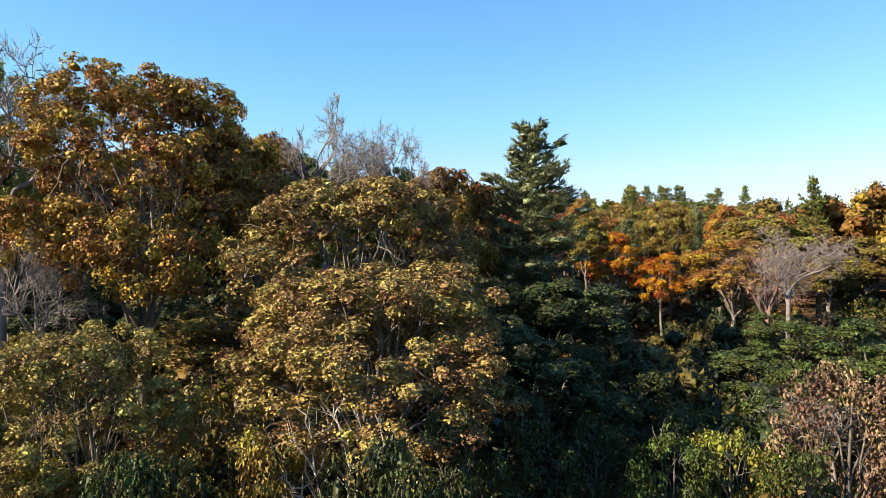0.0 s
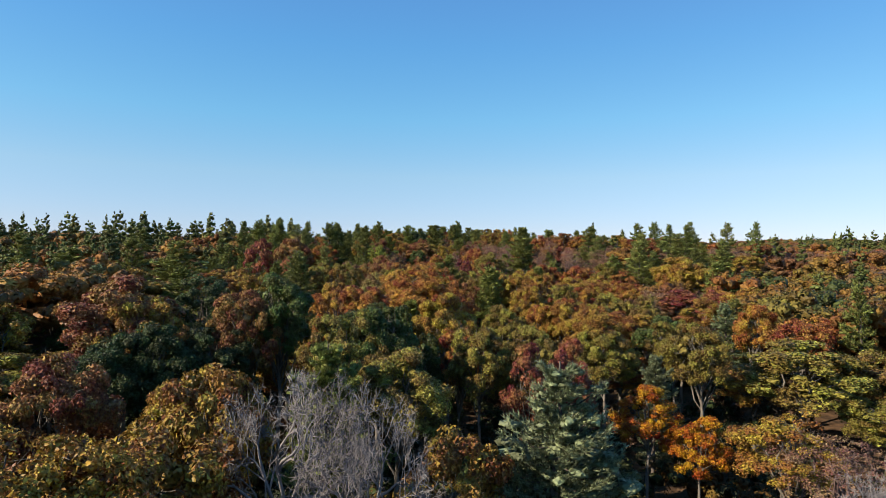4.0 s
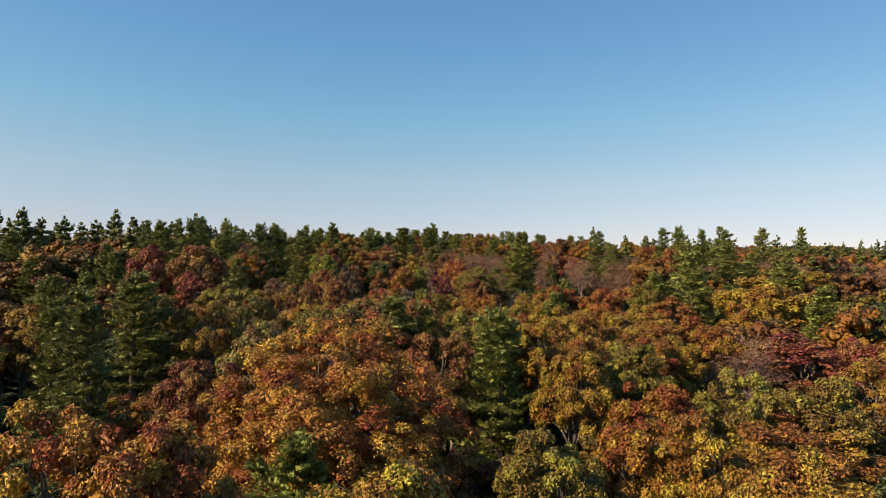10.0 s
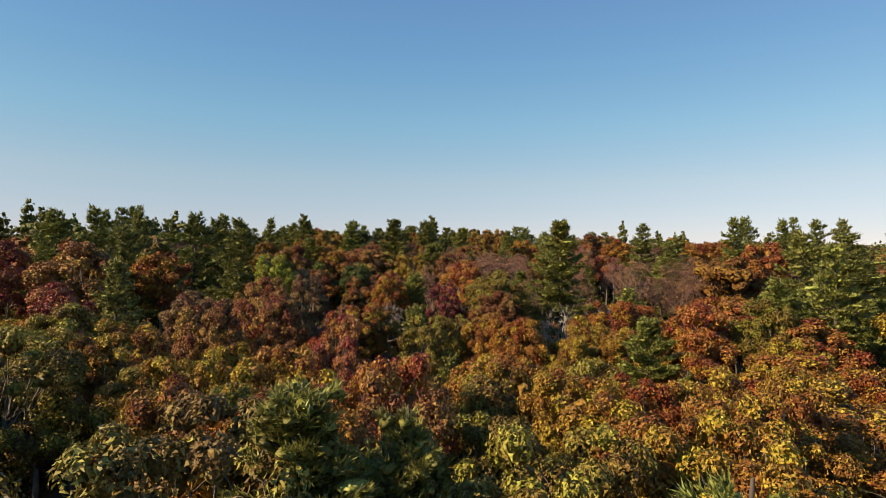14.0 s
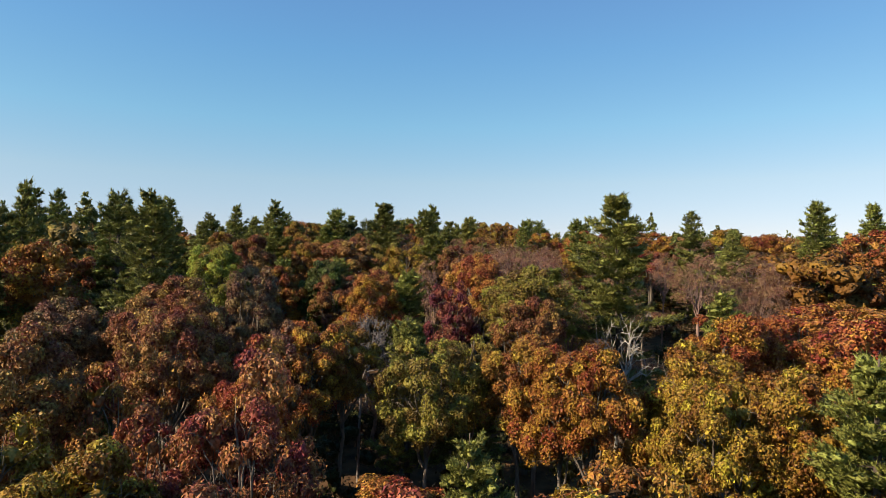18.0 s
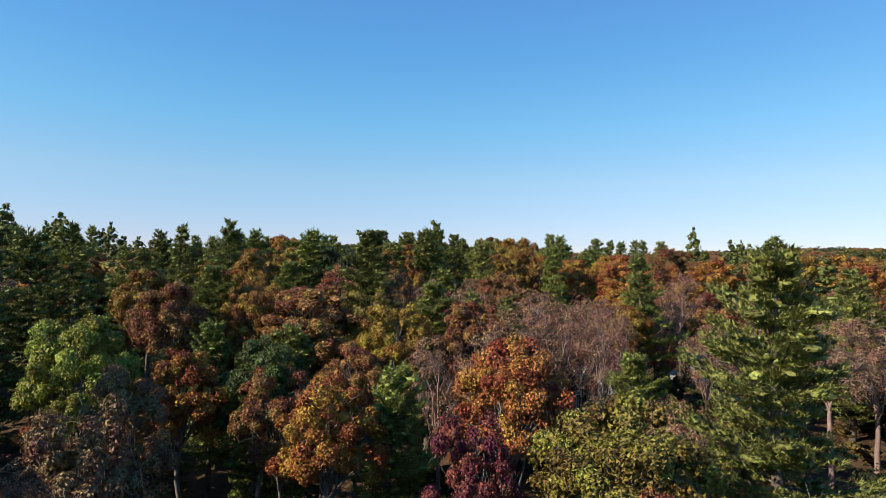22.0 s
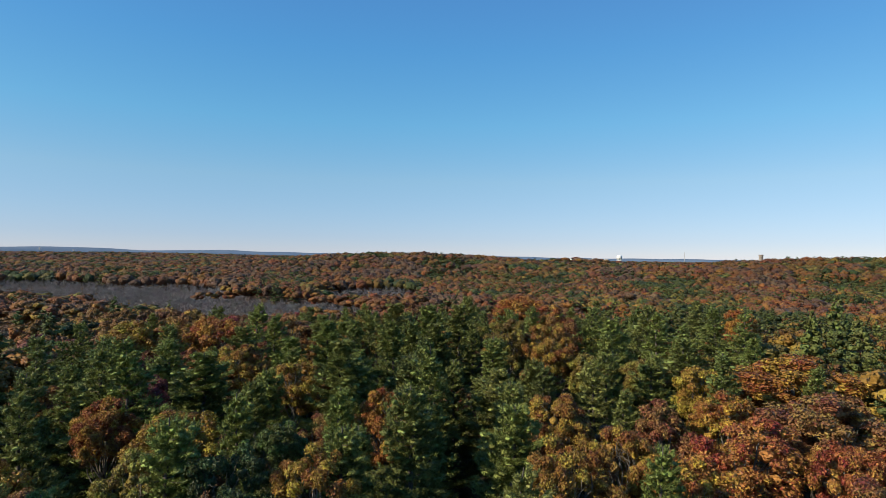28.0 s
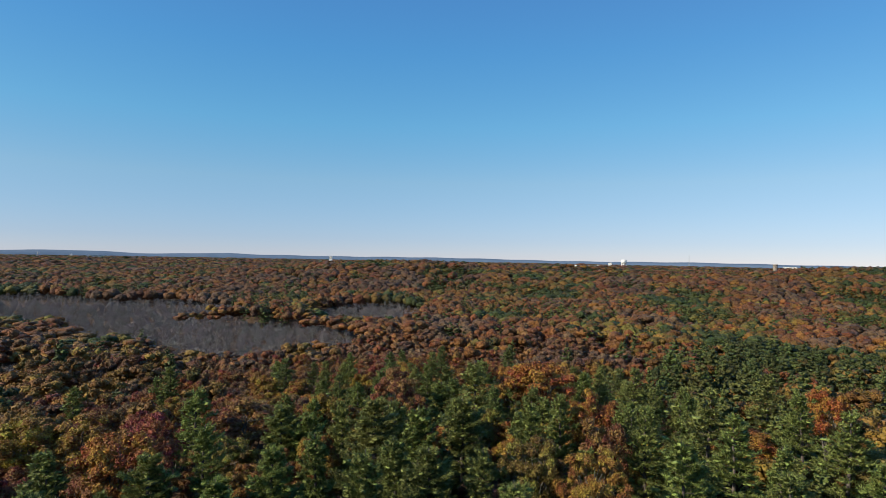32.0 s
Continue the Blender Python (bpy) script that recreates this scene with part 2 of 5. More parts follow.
class Shape:
    """Gathers triangles and tubes for one part."""

    def __init__(self):
        self.v, self.f, self.c, self.n = [], [], [], 0

    def tris(self, p, clump):
        """p: (n, 3, 3) corners; clump: (n,) tone of each."""
        n = len(p)
        self.v.append(p.reshape(-1, 3))
        self.f.append(np.arange(n * 3).reshape(n, 3) + self.n)
        self.c.append(np.asarray(clump, float))
        self.n += n * 3

    def kites(self, p, clump):
        """p: (n, 4, 3) corners: each leaf is two triangles with a fold."""
        n = len(p)
        self.v.append(p.reshape(-1, 3))
        k = np.arange(n)[:, None] * 4 + self.n
        self.f.append(np.concatenate((k + np.array([0, 1, 2]), k + np.array([0, 2, 3]))))
        self.c.append(np.concatenate((clump, clump)))
        self.n += n * 4

    def tube(self, pts, radii, sides=5):
        pts, radii = np.asarray(pts, float), np.asarray(radii, float)
        d = unit(np.gradient(pts, axis=0))
        up = np.where(np.abs(d[:, 2:3]) > 0.9, [[1.0, 0, 0]], [[0, 0, 1.0]])
        a = unit(np.cross(d, up))
        b = np.cross(d, a)
        t = np.arange(sides) * 2 * np.pi / sides
        ring = pts[:, None] + radii[:, None, None] * (np.cos(t)[None, :, None] * a[:, None] + np.sin(t)[None, :, None] * b[:, None])
        self.v.append(ring.reshape(-1, 3))
        k = len(pts)
        i, j = np.meshgrid(np.arange(k - 1), np.arange(sides), indexing="ij")
        p, q = i * sides + j, i * sides + (j + 1) % sides
        one = np.stack((p, q, q + sides), -1).reshape(-1, 3)
        two = np.stack((p, q + sides, p + sides), -1).reshape(-1, 3)
        self.f.append(np.concatenate((one, two)) + self.n)
        self.c.append(np.full(len(one) * 2, 0.5))
        self.n += k * sides

    def blobs(self, rng, centre, radius, squash, tone, fine=False, rough=0.16, turn=None):
        """Lumpy closed masses of foliage, (n, 3) centres and radii (n,) or (n, 3)."""
        bv, bf = FINE_BALL if fine else BALL
        n, k = len(centre), len(bv)
        r = np.asarray(radius, float)
        r = r[:, None] * np.asarray(squash, float)[None] if r.ndim == 1 else r
        p = bv[None] * rng.uniform(1 - rough, 1 + rough, (n, k, 1)) * r[:, None, :]
        if turn is not None:
            ca, sa = np.cos(turn)[:, None], np.sin(turn)[:, None]
            p = np.stack((p[..., 0] * ca - p[..., 1] * sa, p[..., 0] * sa + p[..., 1] * ca, p[..., 2]), -1)
        p = p + centre[:, None]
        self.v.append(p.reshape(-1, 3))
        self.f.append((bf[None] + (np.arange(n) * k)[:, None, None]).reshape(-1, 3) + self.n)
        self.c.append(np.repeat(tone, len(bf)))
        self.n += n * k

    def arrays(self):
        return np.concatenate(self.v), np.concatenate(self.f), np.concatenate(self.c)

    def mesh(self, name, mat, smooth=False):
        v, f, c = self.arrays()
        return tri_mesh(name, v, f, c, None, mat, smooth)


def tri_mesh(name, v, f, clump, tint, mat, smooth=False):
    me = bpy.data.meshes.new(name)
    me.vertices.add(len(v))
    me.vertices.foreach_set("co", np.ascontiguousarray(v, np.float32).ravel())
    me.loops.add(len(f) * 3)
    me.loops.foreach_set("vertex_index", np.ascontiguousarray(f, np.int32).ravel())
    me.polygons.add(len(f))
    me.polygons.foreach_set("loop_start", np.arange(len(f), dtype=np.int32) * 3)
    if smooth:
        me.polygons.foreach_set("use_smooth", np.ones(len(f), bool))
    me.update(calc_edges=True)
    a = me.attributes.new("clump", "FLOAT", "FACE")
    a.data.foreach_set("value", np.ascontiguousarray(clump, np.float32))
    if tint is not None:
        a = me.attributes.new("tint", "FLOAT_COLOR", "FACE")
        a.data.foreach_set("color", np.ascontiguousarray(tint, np.float32).ravel())
    me.materials.append(mat)
    return me


def fitted(wood, crown, h, w, most=99.9):
    """Stretches both parts together so that the tree is h high and w wide."""
    p = np.concatenate(crown.v)
    up = h / np.percentile(p[:, 2], most)
    out = w / 2 / np.percentile(np.linalg.norm(p[:, :2], axis=1), 97)
    for s in (wood, crown):
        s.v = [v * np.array([out, out, up]) for v in s.v]
    return wood, crown


def ball(rng, n):
    return unit(rng.normal(size=(n, 3)))


def leaf_tris(rng, at, out, size, kite=False, droop=0.25):
    """Leaves at the places given, turned every way but mostly facing outward."""
    n = len(at)
    nor = unit(out * 1.0 + ball(rng, n) * 0.65 + np.array([0, 0, 0.2]))
    a = unit(np.cross(nor, ball(rng, n)))
    a[:, 2] -= droop
    a = unit(a)
    b = unit(np.cross(nor, a))
    L = size * rng.uniform(0.65, 1.45, (n, 1))
    W = L * rng.uniform(0.35, 0.6, (n, 1))
    if kite:
        fold = nor * W * 0.35
        return np.stack((at - a * L * 0.5, at + b * W * 0.6 + fold + a * L * 0.08, at + a * L * 0.55, at - b * W * 0.6 + fold - a * L * 0.05), 1)
    return np.stack((at - a * L * 0.45 - b * W * 0.5, at + b * W * 0.8 + a * L * rng.uniform(-0.3, 0.3, (n, 1)), at + a * L * 0.65 - b * W * 0.1), 1)


def bend(rng, a, b, k=5, sway=0.12):
    a, b = np.asarray(a, float), np.asarray(b, float)
    s = np.linspace(0, 1, k)[:, None]
    off = np.cumsum(rng.normal(size=(k, 3)), 0) * np.linalg.norm(b - a) * sway / k
    off -= s * off[-1] + (1 - s) * off[0]
    lift = np.array([0, 0, 1.0]) * np.linalg.norm(b - a) * 0.10 * np.sin(s * np.pi)
    return a + (b - a) * s + off + lift


def broadleaf(seed, leaves=1700, size=0.42, lobes=11, clumps=64, kite=False, h=16.0, w=9.0, base=0.38, twigs=0, flat=1.0, core=1.0, limb=1.0, heart=0.66):
    """A spreading broadleaf tree, h high and w wide: (wood, crown) shapes."""
    rng = np.random.default_rng(seed)
    wood, crown = Shape(), Shape()
    R = w / 2
    zc, zr = h * (base + 1) / 2, h * (1 - base) / 2
    d = ball(rng, 400)
    d = d[d[:, 2] > -0.55]
    pick = [d[0]]
    for _ in range(lobes - 1):
        near = np.min(np.linalg.norm(d[:, None] - np.array(pick)[None], axis=2), 1)
        pick.append(d[np.argmax(near + rng.uniform(0, 0.25, len(d)))])
    pick = np.array(pick)
    stretch = np.array([R, R, zr])
    lobe = np.array([0, 0, zc]) + pick * stretch * rng.uniform(0.46, 0.70, (lobes, 1))
    lobe_r = R * rng.uniform(0.30, 0.46, lobes)
    fork = np.array([rng.normal(0, 0.25), rng.normal(0, 0.25), h * base * rng.uniform(0.75, 1.0)])
    wood.tube(bend(rng, (0, 0, -0.6), fork, 5, 0.05), np.linspace(0.034, 0.024, 5) * w * np.array([1.25, 1, 1, 1, 1]), 7)
    wood.tube(bend(rng, fork, (rng.normal(0, 0.5), rng.normal(0, 0.5), h * 0.9), 6, 0.15), np.linspace(0.022, 0.003, 6) * w * limb, 5)
    tips = []
    for c in lobe:
        s = rng.uniform(0, 0.35)
        start = fork * (1 - s) + np.array([0, 0, h * 0.8]) * s
        line = bend(rng, start, c, 6, 0.25)
        wood.tube(line, np.linspace(0.014, 0.005, 6) * w * limb, 4)
        for _ in range(4):
            e = c + unit(rng.normal(size=3)) * R * 0.34
            wood.tube(bend(rng, line[rng.integers(3, 6)], e, 4, 0.3), np.linspace(0.005, 0.0012, 4) * w, 3)
            tips.append(e)
    for _ in range(twigs):
        e = tips[rng.integers(len(tips))]
        wood.tube(bend(rng, e, e + unit(rng.normal(size=3) + (0, 0, 0.4)) * rng.uniform(0.5, 1.3), 3, 0.3), (0.018, 0.012, 0.004), 3)
    which = rng.integers(0, lobes, clumps)
    dirs = unit(ball(rng, clumps) + 0.75 * pick[which] + np.array([0, 0, 0.35]))
    centre = lobe[which] + dirs * lobe_r[which][:, None] * np.array([1, 1, 0.9 * flat]) * rng.uniform(0.5, 1.22, (clumps, 1))
    cr = R * rng.uniform(0.75, 1.3, clumps) * 1.75 / math.sqrt(clumps)
    tone = rng.uniform(0, 1, clumps)
    k = rng.integers(0, clumps, leaves)
    out = unit(ball(rng, leaves) + 0.55 * dirs[k] + np.array([0, 0, 0.35]))
    at = centre[k] + out * (cr[k] * rng.uniform(0.70, 1.14, leaves))[:, None] * np.array([1, 1, 0.85])
    L = leaf_tris(rng, at, out, size, kite)
    (crown.kites if kite else crown.tris)(L, np.clip(tone[k] + rng.normal(0, 0.12, leaves), 0, 1))
    if core <= 0:
        return wood, crown
    crown.blobs(rng, centre, np.stack((cr * rng.uniform(0.55, 0.95, clumps), cr * rng.uniform(0.55, 0.95, clumps), cr * rng.uniform(0.45, 0.8, clumps)), -1) * core, None, tone, rough=0.32, turn=rng.uniform(0, 6.28, clumps))
    crown.blobs(rng, lobe, lobe_r * heart * core, (1, 1, 0.85), np.full(lobes, 0.6), rough=0.3)
    return wood, crown


def pine(seed, tufts=430, blades=6, h=19.0, w=8.0, base=0.22, size=0.75, taper=0.7, sparse=0.0, wide=0.24, gap=0.05):
    """A white pine: tiers of level boughs with soft brushes of needles and air between the tiers."""
    rng = np.random.default_rng(seed)
    wood, crown = Shape(), Shape()
    lean = rng.normal(0, 0.25, 2)
    top = np.array([lean[0], lean[1], h])
    stem = bend(rng, (0, 0, -0.6), top, 9, 0.03)
    wood.tube(stem, np.linspace(0.30, 0.03, 9), 6)
    z, boughs = h * base, []
    side = rng.uniform(0, 6.28)
    skew = rng.uniform(0.05, 0.25)
    while z < h * 0.975:
        u = (z / h - base) / (1 - base)
        reach = w / 2 * min(1.0, 0.72 + 1.3 * u) * (1 - u) ** taper + 0.16
        n = rng.integers(5, 8)
        a0 = rng.uniform(0, 6.28)
        full = rng.uniform(0.68, 1.15)
        for j in range(n):
            if rng.uniform() < sparse:
                continue
            a = a0 + j * 6.283 / n + rng.normal(0, 0.25)
            r = reach * full * rng.uniform(0.6, 1.12) * (1 + skew * np.cos(a - side))
            rise = r * (0.06 + 0.55 * u) * rng.uniform(0.6, 1.4)
            boughs.append((z + rng.normal(0, 0.12), a, r, rise, u))
        z += h * gap * rng.uniform(0.7, 1.25) * (1.2 - 0.78 * u)
    total = sum(b[2] ** 1.35 + 0.3 for b in boughs)
    for z, a, r, rise, u in boughs:
        root = stem[0] + (stem[-1] - stem[0]) * (z / h)
        root[2] = z
        d = np.array([np.cos(a), np.sin(a), 0])
        line = np.array([root, root + d * r * 0.5 + (0, 0, rise * 0.2), root + d * r + (0, 0, rise)])
        wood.tube(line, (0.06, 0.04, 0.012), 3)
        n = max(4, int(round(tufts * (r ** 1.35 + 0.3) / total)))
        s = rng.uniform(0.12, 1.0, n) ** 0.7
        side_v = np.array([-d[1], d[0], 0])
        fan = (0.10 + 0.24 * np.sin(np.clip(s, 0, 1) * 2.6)) * r
        at = root + d * (r * s)[:, None] + np.outer(rise * s ** 2, (0, 0, 1)) + side_v * (rng.uniform(-1, 1, n) * fan)[:, None]
        at[:, 2] += rng.uniform(-0.18, 0.26, n)
        pads = max(2, int(r * 1.3))
        ps = np.linspace(0.18, 0.85, pads) + rng.normal(0, 0.04, pads)
        pc = root + d * (r * ps)[:, None] + np.outer(rise * ps ** 2, (0, 0, 1)) + side_v * (rng.normal(0, 0.08, pads) * r)[:, None]
        pr = np.stack((np.full(pads, r * 0.36 / pads + 0.08), (0.10 + 0.17 * r * ps) * rng.uniform(0.7, 1.2, pads), rng.uniform(0.10, 0.22, pads)), -1)
        crown.blobs(rng, pc, pr, None, rng.uniform(0, 1, pads), rough=0.42, turn=np.full(pads, a))
        aim = unit(d * 0.9 + side_v * rng.normal(0, 0.55, (n, 1)) + np.array([0, 0, 0.55 + 0.5 * u]))
        k = np.repeat(np.arange(n), blades)
        way = unit(aim[k] + ball(rng, n * blades) * 0.6)
        across = unit(np.cross(way, np.array([0, 0, 1.0]) + 0.6 * ball(rng, n * blades)))
        L = size * rng.uniform(0.6, 1.25, (n * blades, 1))
        W = L * wide
        foot = at[k] - way * L * 0.25
        tri = np.stack((foot + across * W * 0.5, foot - across * W * 0.5 + way * L * 0.25, foot + way * L), 1)
        crown.tris(tri, np.clip(rng.uniform(0, 1, n)[k] * 0.7 + 0.3 * u, 0, 1))
    return wood, crown


def bare(seed, h=14.0, w=7.0, depth=4, twig=1, many=1.0, base=0.3, thick=0.017, limb=1.0, reach=0.27):
    """A leafless tree: forks four times and ends in fine twigs. (wood, twigs) shapes."""
    rng = np.random.default_rng(seed)
    wood, fine = Shape(), Shape()
    fork = np.array([rng.normal(0, 0.3), rng.normal(0, 0.3), h * base])
    wood.tube(bend(rng, (0, 0, -0.6), fork, 4, 0.06), np.linspace(0.026, 0.020, 4) * w, 6)
    limit = np.array([w / 2, w / 2, h * 0.35])

    def grow(p, d, length, r, level):
        e = p + d * length
        line = bend(rng, p, e, 4, 0.3)
        if level < 2:
            wood.tube(line, np.linspace(r, r * 0.55, 4), 5 - level)
        else:
            fine.tube(line, np.linspace(r, r * 0.5, 4), 3)
        if level >= depth:
            n = int(5 * many)
            q = line[rng.integers(1, 4, n)]
            way = unit(d + ball(rng, n) * 1.1 + (0, 0, 0.1))
            L = length * rng.uniform(0.5, 1.3, (n, 1)) * twig
            ac = unit(np.cross(way, ball(rng, n))) * thick * 0.95
            fine.tris(np.stack((q - ac, q + ac, q + way * L), 1), np.full(n, 0.5))
            return
        for _ in range(rng.integers(3, 5)):
            nd = unit(d * 0.8 + unit(rng.normal(size=3)) * 0.85 + (0, 0, 0.05))
            at = line[rng.integers(2, 4)]
            grow(at, nd, length * rng.uniform(0.58, 0.76), max(r * 0.58, thick), level + 1)

    for j in range(5):
        a = j * 1.257 + rng.uniform(-0.4, 0.4)
        tilt = rng.uniform(0.35, 1.0)
        d = unit(np.array([np.cos(a) * tilt * w / h * 2.6, np.sin(a) * tilt * w / h * 2.6, 1.0]))
        grow(fork * rng.uniform(0.85, 1.05), d, h * reach * rng.uniform(0.92, 1.08), 0.014 * w * limb, 0)
    return wood, fine


PALETTE = {
    "orange": (0.42, 0.18, 0.042), "gold": (0.41, 0.24, 0.045), "olive": (0.29, 0.22, 0.05), "lime": (0.30, 0.30, 0.05),
    "rust": (0.34, 0.15, 0.06), "red": (0.37, 0.115, 0.065), "crimson": (0.27, 0.06, 0.06), "brown": (0.28, 0.155, 0.085),
    "green": (0.105, 0.135, 0.035), "dark": (0.065, 0.09, 0.03), "yellow": (0.55, 0.38, 0.06), "vivid": (0.60, 0.22, 0.02),
    "fire": (0.42, 0.15, 0.05), "copper": (0.46, 0.20, 0.05), "tan": (0.32, 0.22, 0.13), "amber": (0.38, 0.20, 0.046), "straw": (0.32, 0.232, 0.075), "dusk": (0.36, 0.19, 0.12),
    "pine": (0.205, 0.23, 0.058), "pinelight": (0.255, 0.27, 0.07), "pineblue": (0.21, 0.245, 0.125), "pinedark": (0.155, 0.18, 0.05),
}
SAID = {
    "orange": "orange", "gold": "golden", "olive": "olive-green", "lime": "yellow-green", "rust": "rust-brown", "red": "red",
    "crimson": "dark crimson", "brown": "dull brown", "green": "still green", "dark": "dark green", "yellow": "bright yellow",
    "vivid": "vivid orange", "fire": "orange-red", "copper": "copper-orange", "tan": "pale tan", "amber": "amber and olive", "straw": "straw and olive", "dusk": "last pinkish-brown", "pine": "dark green",
    "pinelight": "light green", "pineblue": "blue-green", "pinedark": "deep green",
}
KIT = {}


def kit(key):
    """The shared meshes of a tree shape, built at its first use."""
    if key not in KIT:
        kind, k = key
        s = 100 * sum(map(ord, kind)) + k
        if kind == "oak":
            w, c = broadleaf(s, 10000, 0.25, 14, 85, w=7.2, core=0.68, heart=0.6, base=0.5)
        elif kind == "nearoak":
            w, c = broadleaf(s, 28000, 0.165, 16, 120, w=7.2, twigs=60, core=0.62, heart=0.5, base=0.5)
        elif kind == "great":
            w, c = broadleaf(s, 46000, 0.125, 20, 420, True, twigs=160, base=0.28, core=0.5, limb=0.6, heart=0.3)
        elif kind == "giant":
            w, c = broadleaf(s, 100000, 0.108, 30, 700, True, h=19, w=14, twigs=100, base=0.34, core=0.6)
        elif kind == "maple":
            w, c = broadleaf(s, 7000, 0.22, 10, 66, h=14, w=5.8, base=0.46, flat=1.1, core=0.68, heart=0.6)
        elif kind == "nearmaple":
            w, c = broadleaf(s, 18000, 0.145, 11, 90, h=14, w=5.8, base=0.46, flat=1.1, twigs=60, core=0.62, heart=0.5)
        elif kind == "shrub":
            w, c = broadleaf(s, 6500, 0.13, 8, 120, True, h=5, w=5, base=0.08, twigs=60, core=0.4, heart=0.3)
        elif kind == "pine":
            w, c = pine(s, (2000, 2050, 1950, 2000)[k % 4], 6, 19, (8.0, 7.4, 8.6, 7.8)[k % 4], (0.2, 0.25, 0.3, 0.15)[k % 4], 0.60, (0.72, 0.6, 0.85, 0.66)[k % 4], 0.08, 0.17, (0.058, 0.066, 0.06, 0.07)[k % 4])
        elif kind == "nearpine":
            w, c = pine(s, (7400, 7500, 7300)[k % 3], 8, 19, (8.0, 7.4, 8.6)[k % 3], (0.2, 0.25, 0.15)[k % 3], 0.37, (0.62, 0.52, 0.74)[k % 3], 0.06, 0.15, (0.05, 0.057, 0.053)[k % 3])
        elif kind == "greatpine":
            w, c = pine(s, 10500, 8, 19, 8.5, 0.06, 0.36, 0.62, 0.05, 0.17, 0.046)
        elif kind == "thin":
            w, c = broadleaf(s, 6500, 0.14, 12, 110, h=14, w=7, base=0.5, twigs=420, core=0.0)
        elif kind == "bare":
            w, c = bare(s, depth=3, many=2.4, twig=0.9, thick=0.022, base=0.55, reach=0.16)
        elif kind == "greatbare":
            w, c = bare(s, depth=4, many=1.4, twig=0.8, thick=0.013, base=0.56, reach=0.15)
        elif kind == "snag":
            w, c = bare(s, h=10, w=7, depth=2, many=0.8, twig=0.7, base=0.42, thick=0.022, limb=1.1, reach=0.26)
        w, c = fitted(w, c, *SIZE[kind], 99 if "bare" in kind else 99.9)
        mats = {"thin": (BROWN_TWIG, LEAVES), "pine": (PINE_BARK, NEEDLES), "nearpine": (PINE_BARK, NEEDLES), "greatpine": (PINE_BARK, NEEDLES), "bare": (GREY_TWIG, GREY_TWIG), "greatbare": (GREY_TWIG, GREY_TWIG), "snag": (PALE_BARK, PALE_BARK)}.get(kind, (BARK, LEAVES))
        KIT[key] = (w.mesh(kind + "_trunk", mats[0], True), c.mesh(kind + "_crown", mats[1], True))
    return KIT[key]


SIZE = {"oak": (16, 7.2), "nearoak": (16, 7.2), "great": (16, 9), "giant": (19, 14), "maple": (14, 5.8), "nearmaple": (14, 5.8), "shrub": (5, 5), "pine": (19, 8), "nearpine": (19, 8), "greatpine": (19, 8.5), "bare": (14, 7), "thin": (14, 7), "greatbare": (14, 7), "snag": (10, 7)}
NAMES = {"oak": "oak_tree", "great": "oak_tree", "giant": "oak_tree", "maple": "maple_tree", "shrub": "shrub", "pine": "pine_tree", "greatpine": "pine_tree", "bare": "bare_tree", "thin": "bare_tree", "greatbare": "bare_tree", "snag": "dead_tree"}
SHAPES = {"oak": 6, "nearoak": 4, "great": 3, "giant": 1, "maple": 4, "nearmaple": 3, "shrub": 2, "pine": 4, "nearpine": 3, "greatpine": 1, "bare": 3, "thin": 3, "greatbare": 2, "snag": 2}
STANDING = []


def tree(kind, colour, x, y, h, w, turn=None, drop=0.0):
    """One tree with its foot on the ground at (x, y), h high and w wide."""
    n = len(STANDING)
    if kind == "bare" and colour in ("brown", "browntwig"):
        kind, colour = "thin", "dusk"
    rng = random.Random(n * 7 + 1)
    fine = "near" + kind if kind in ("oak", "maple", "pine") and 40 < y < 315 and abs(x) < 27 else kind
    k = rng.randrange(SHAPES[fine])
    h0, w0 = SIZE[fine]
    wood, crown = kit((fine, k))
    root = new(NAMES[kind])
    root.empty_display_size = 0.5
    z = float(ground(x, y)) - drop
    a = rng.uniform(0, 6.283) if turn is None else turn
    root.matrix_basis = Matrix.LocRotScale((x, y, z), Euler((rng.gauss(0, 0.02), rng.gauss(0, 0.02), a)), (w / w0, w / w0, h / h0))
    t = new("trunk", wood)
    t.parent = root
    c = new("crown", crown)
    c.parent = root
    if colour in PALETTE:
        r, g, b = PALETTE[colour]
        v = rng.uniform(0.8, 1.0) if "pine" in kind else rng.uniform(0.80, 0.95) if kind in ("great", "giant") else rng.uniform(0.66, 0.86)
        c.color = (r * v, g * v * rng.uniform(0.93, 1.07), b * v, 1)
    if kind in ("oak", "great", "giant"):
        label = "broad autumn oak with %s leaves and grey limbs" % SAID[colour]
    elif kind == "maple":
        label = "rounded autumn maple with %s leaves" % SAID[colour]
    elif kind == "shrub":
        label = "low understorey shrub with %s leaves" % SAID[colour]
    elif "pine" in kind:
        label = "%s white pine with layered feathery boughs" % ("tall " + SAID[colour] if h > 19 else SAID[colour])
    elif kind == "thin":
        label = "nearly bare maple with the last pinkish-brown leaves"
    elif kind == "snag":
        label = "dead tree with bleached pale bare limbs"
    else:
        label = "leafless grey tree with fine bare twigs"
    name = NAMES[kind].replace("_tree", "")
    tagged(root, label, "shrub" if kind == "shrub" else "tree", "%ss of the wood" % name)
    STANDING.append((x, y, w))
    return root

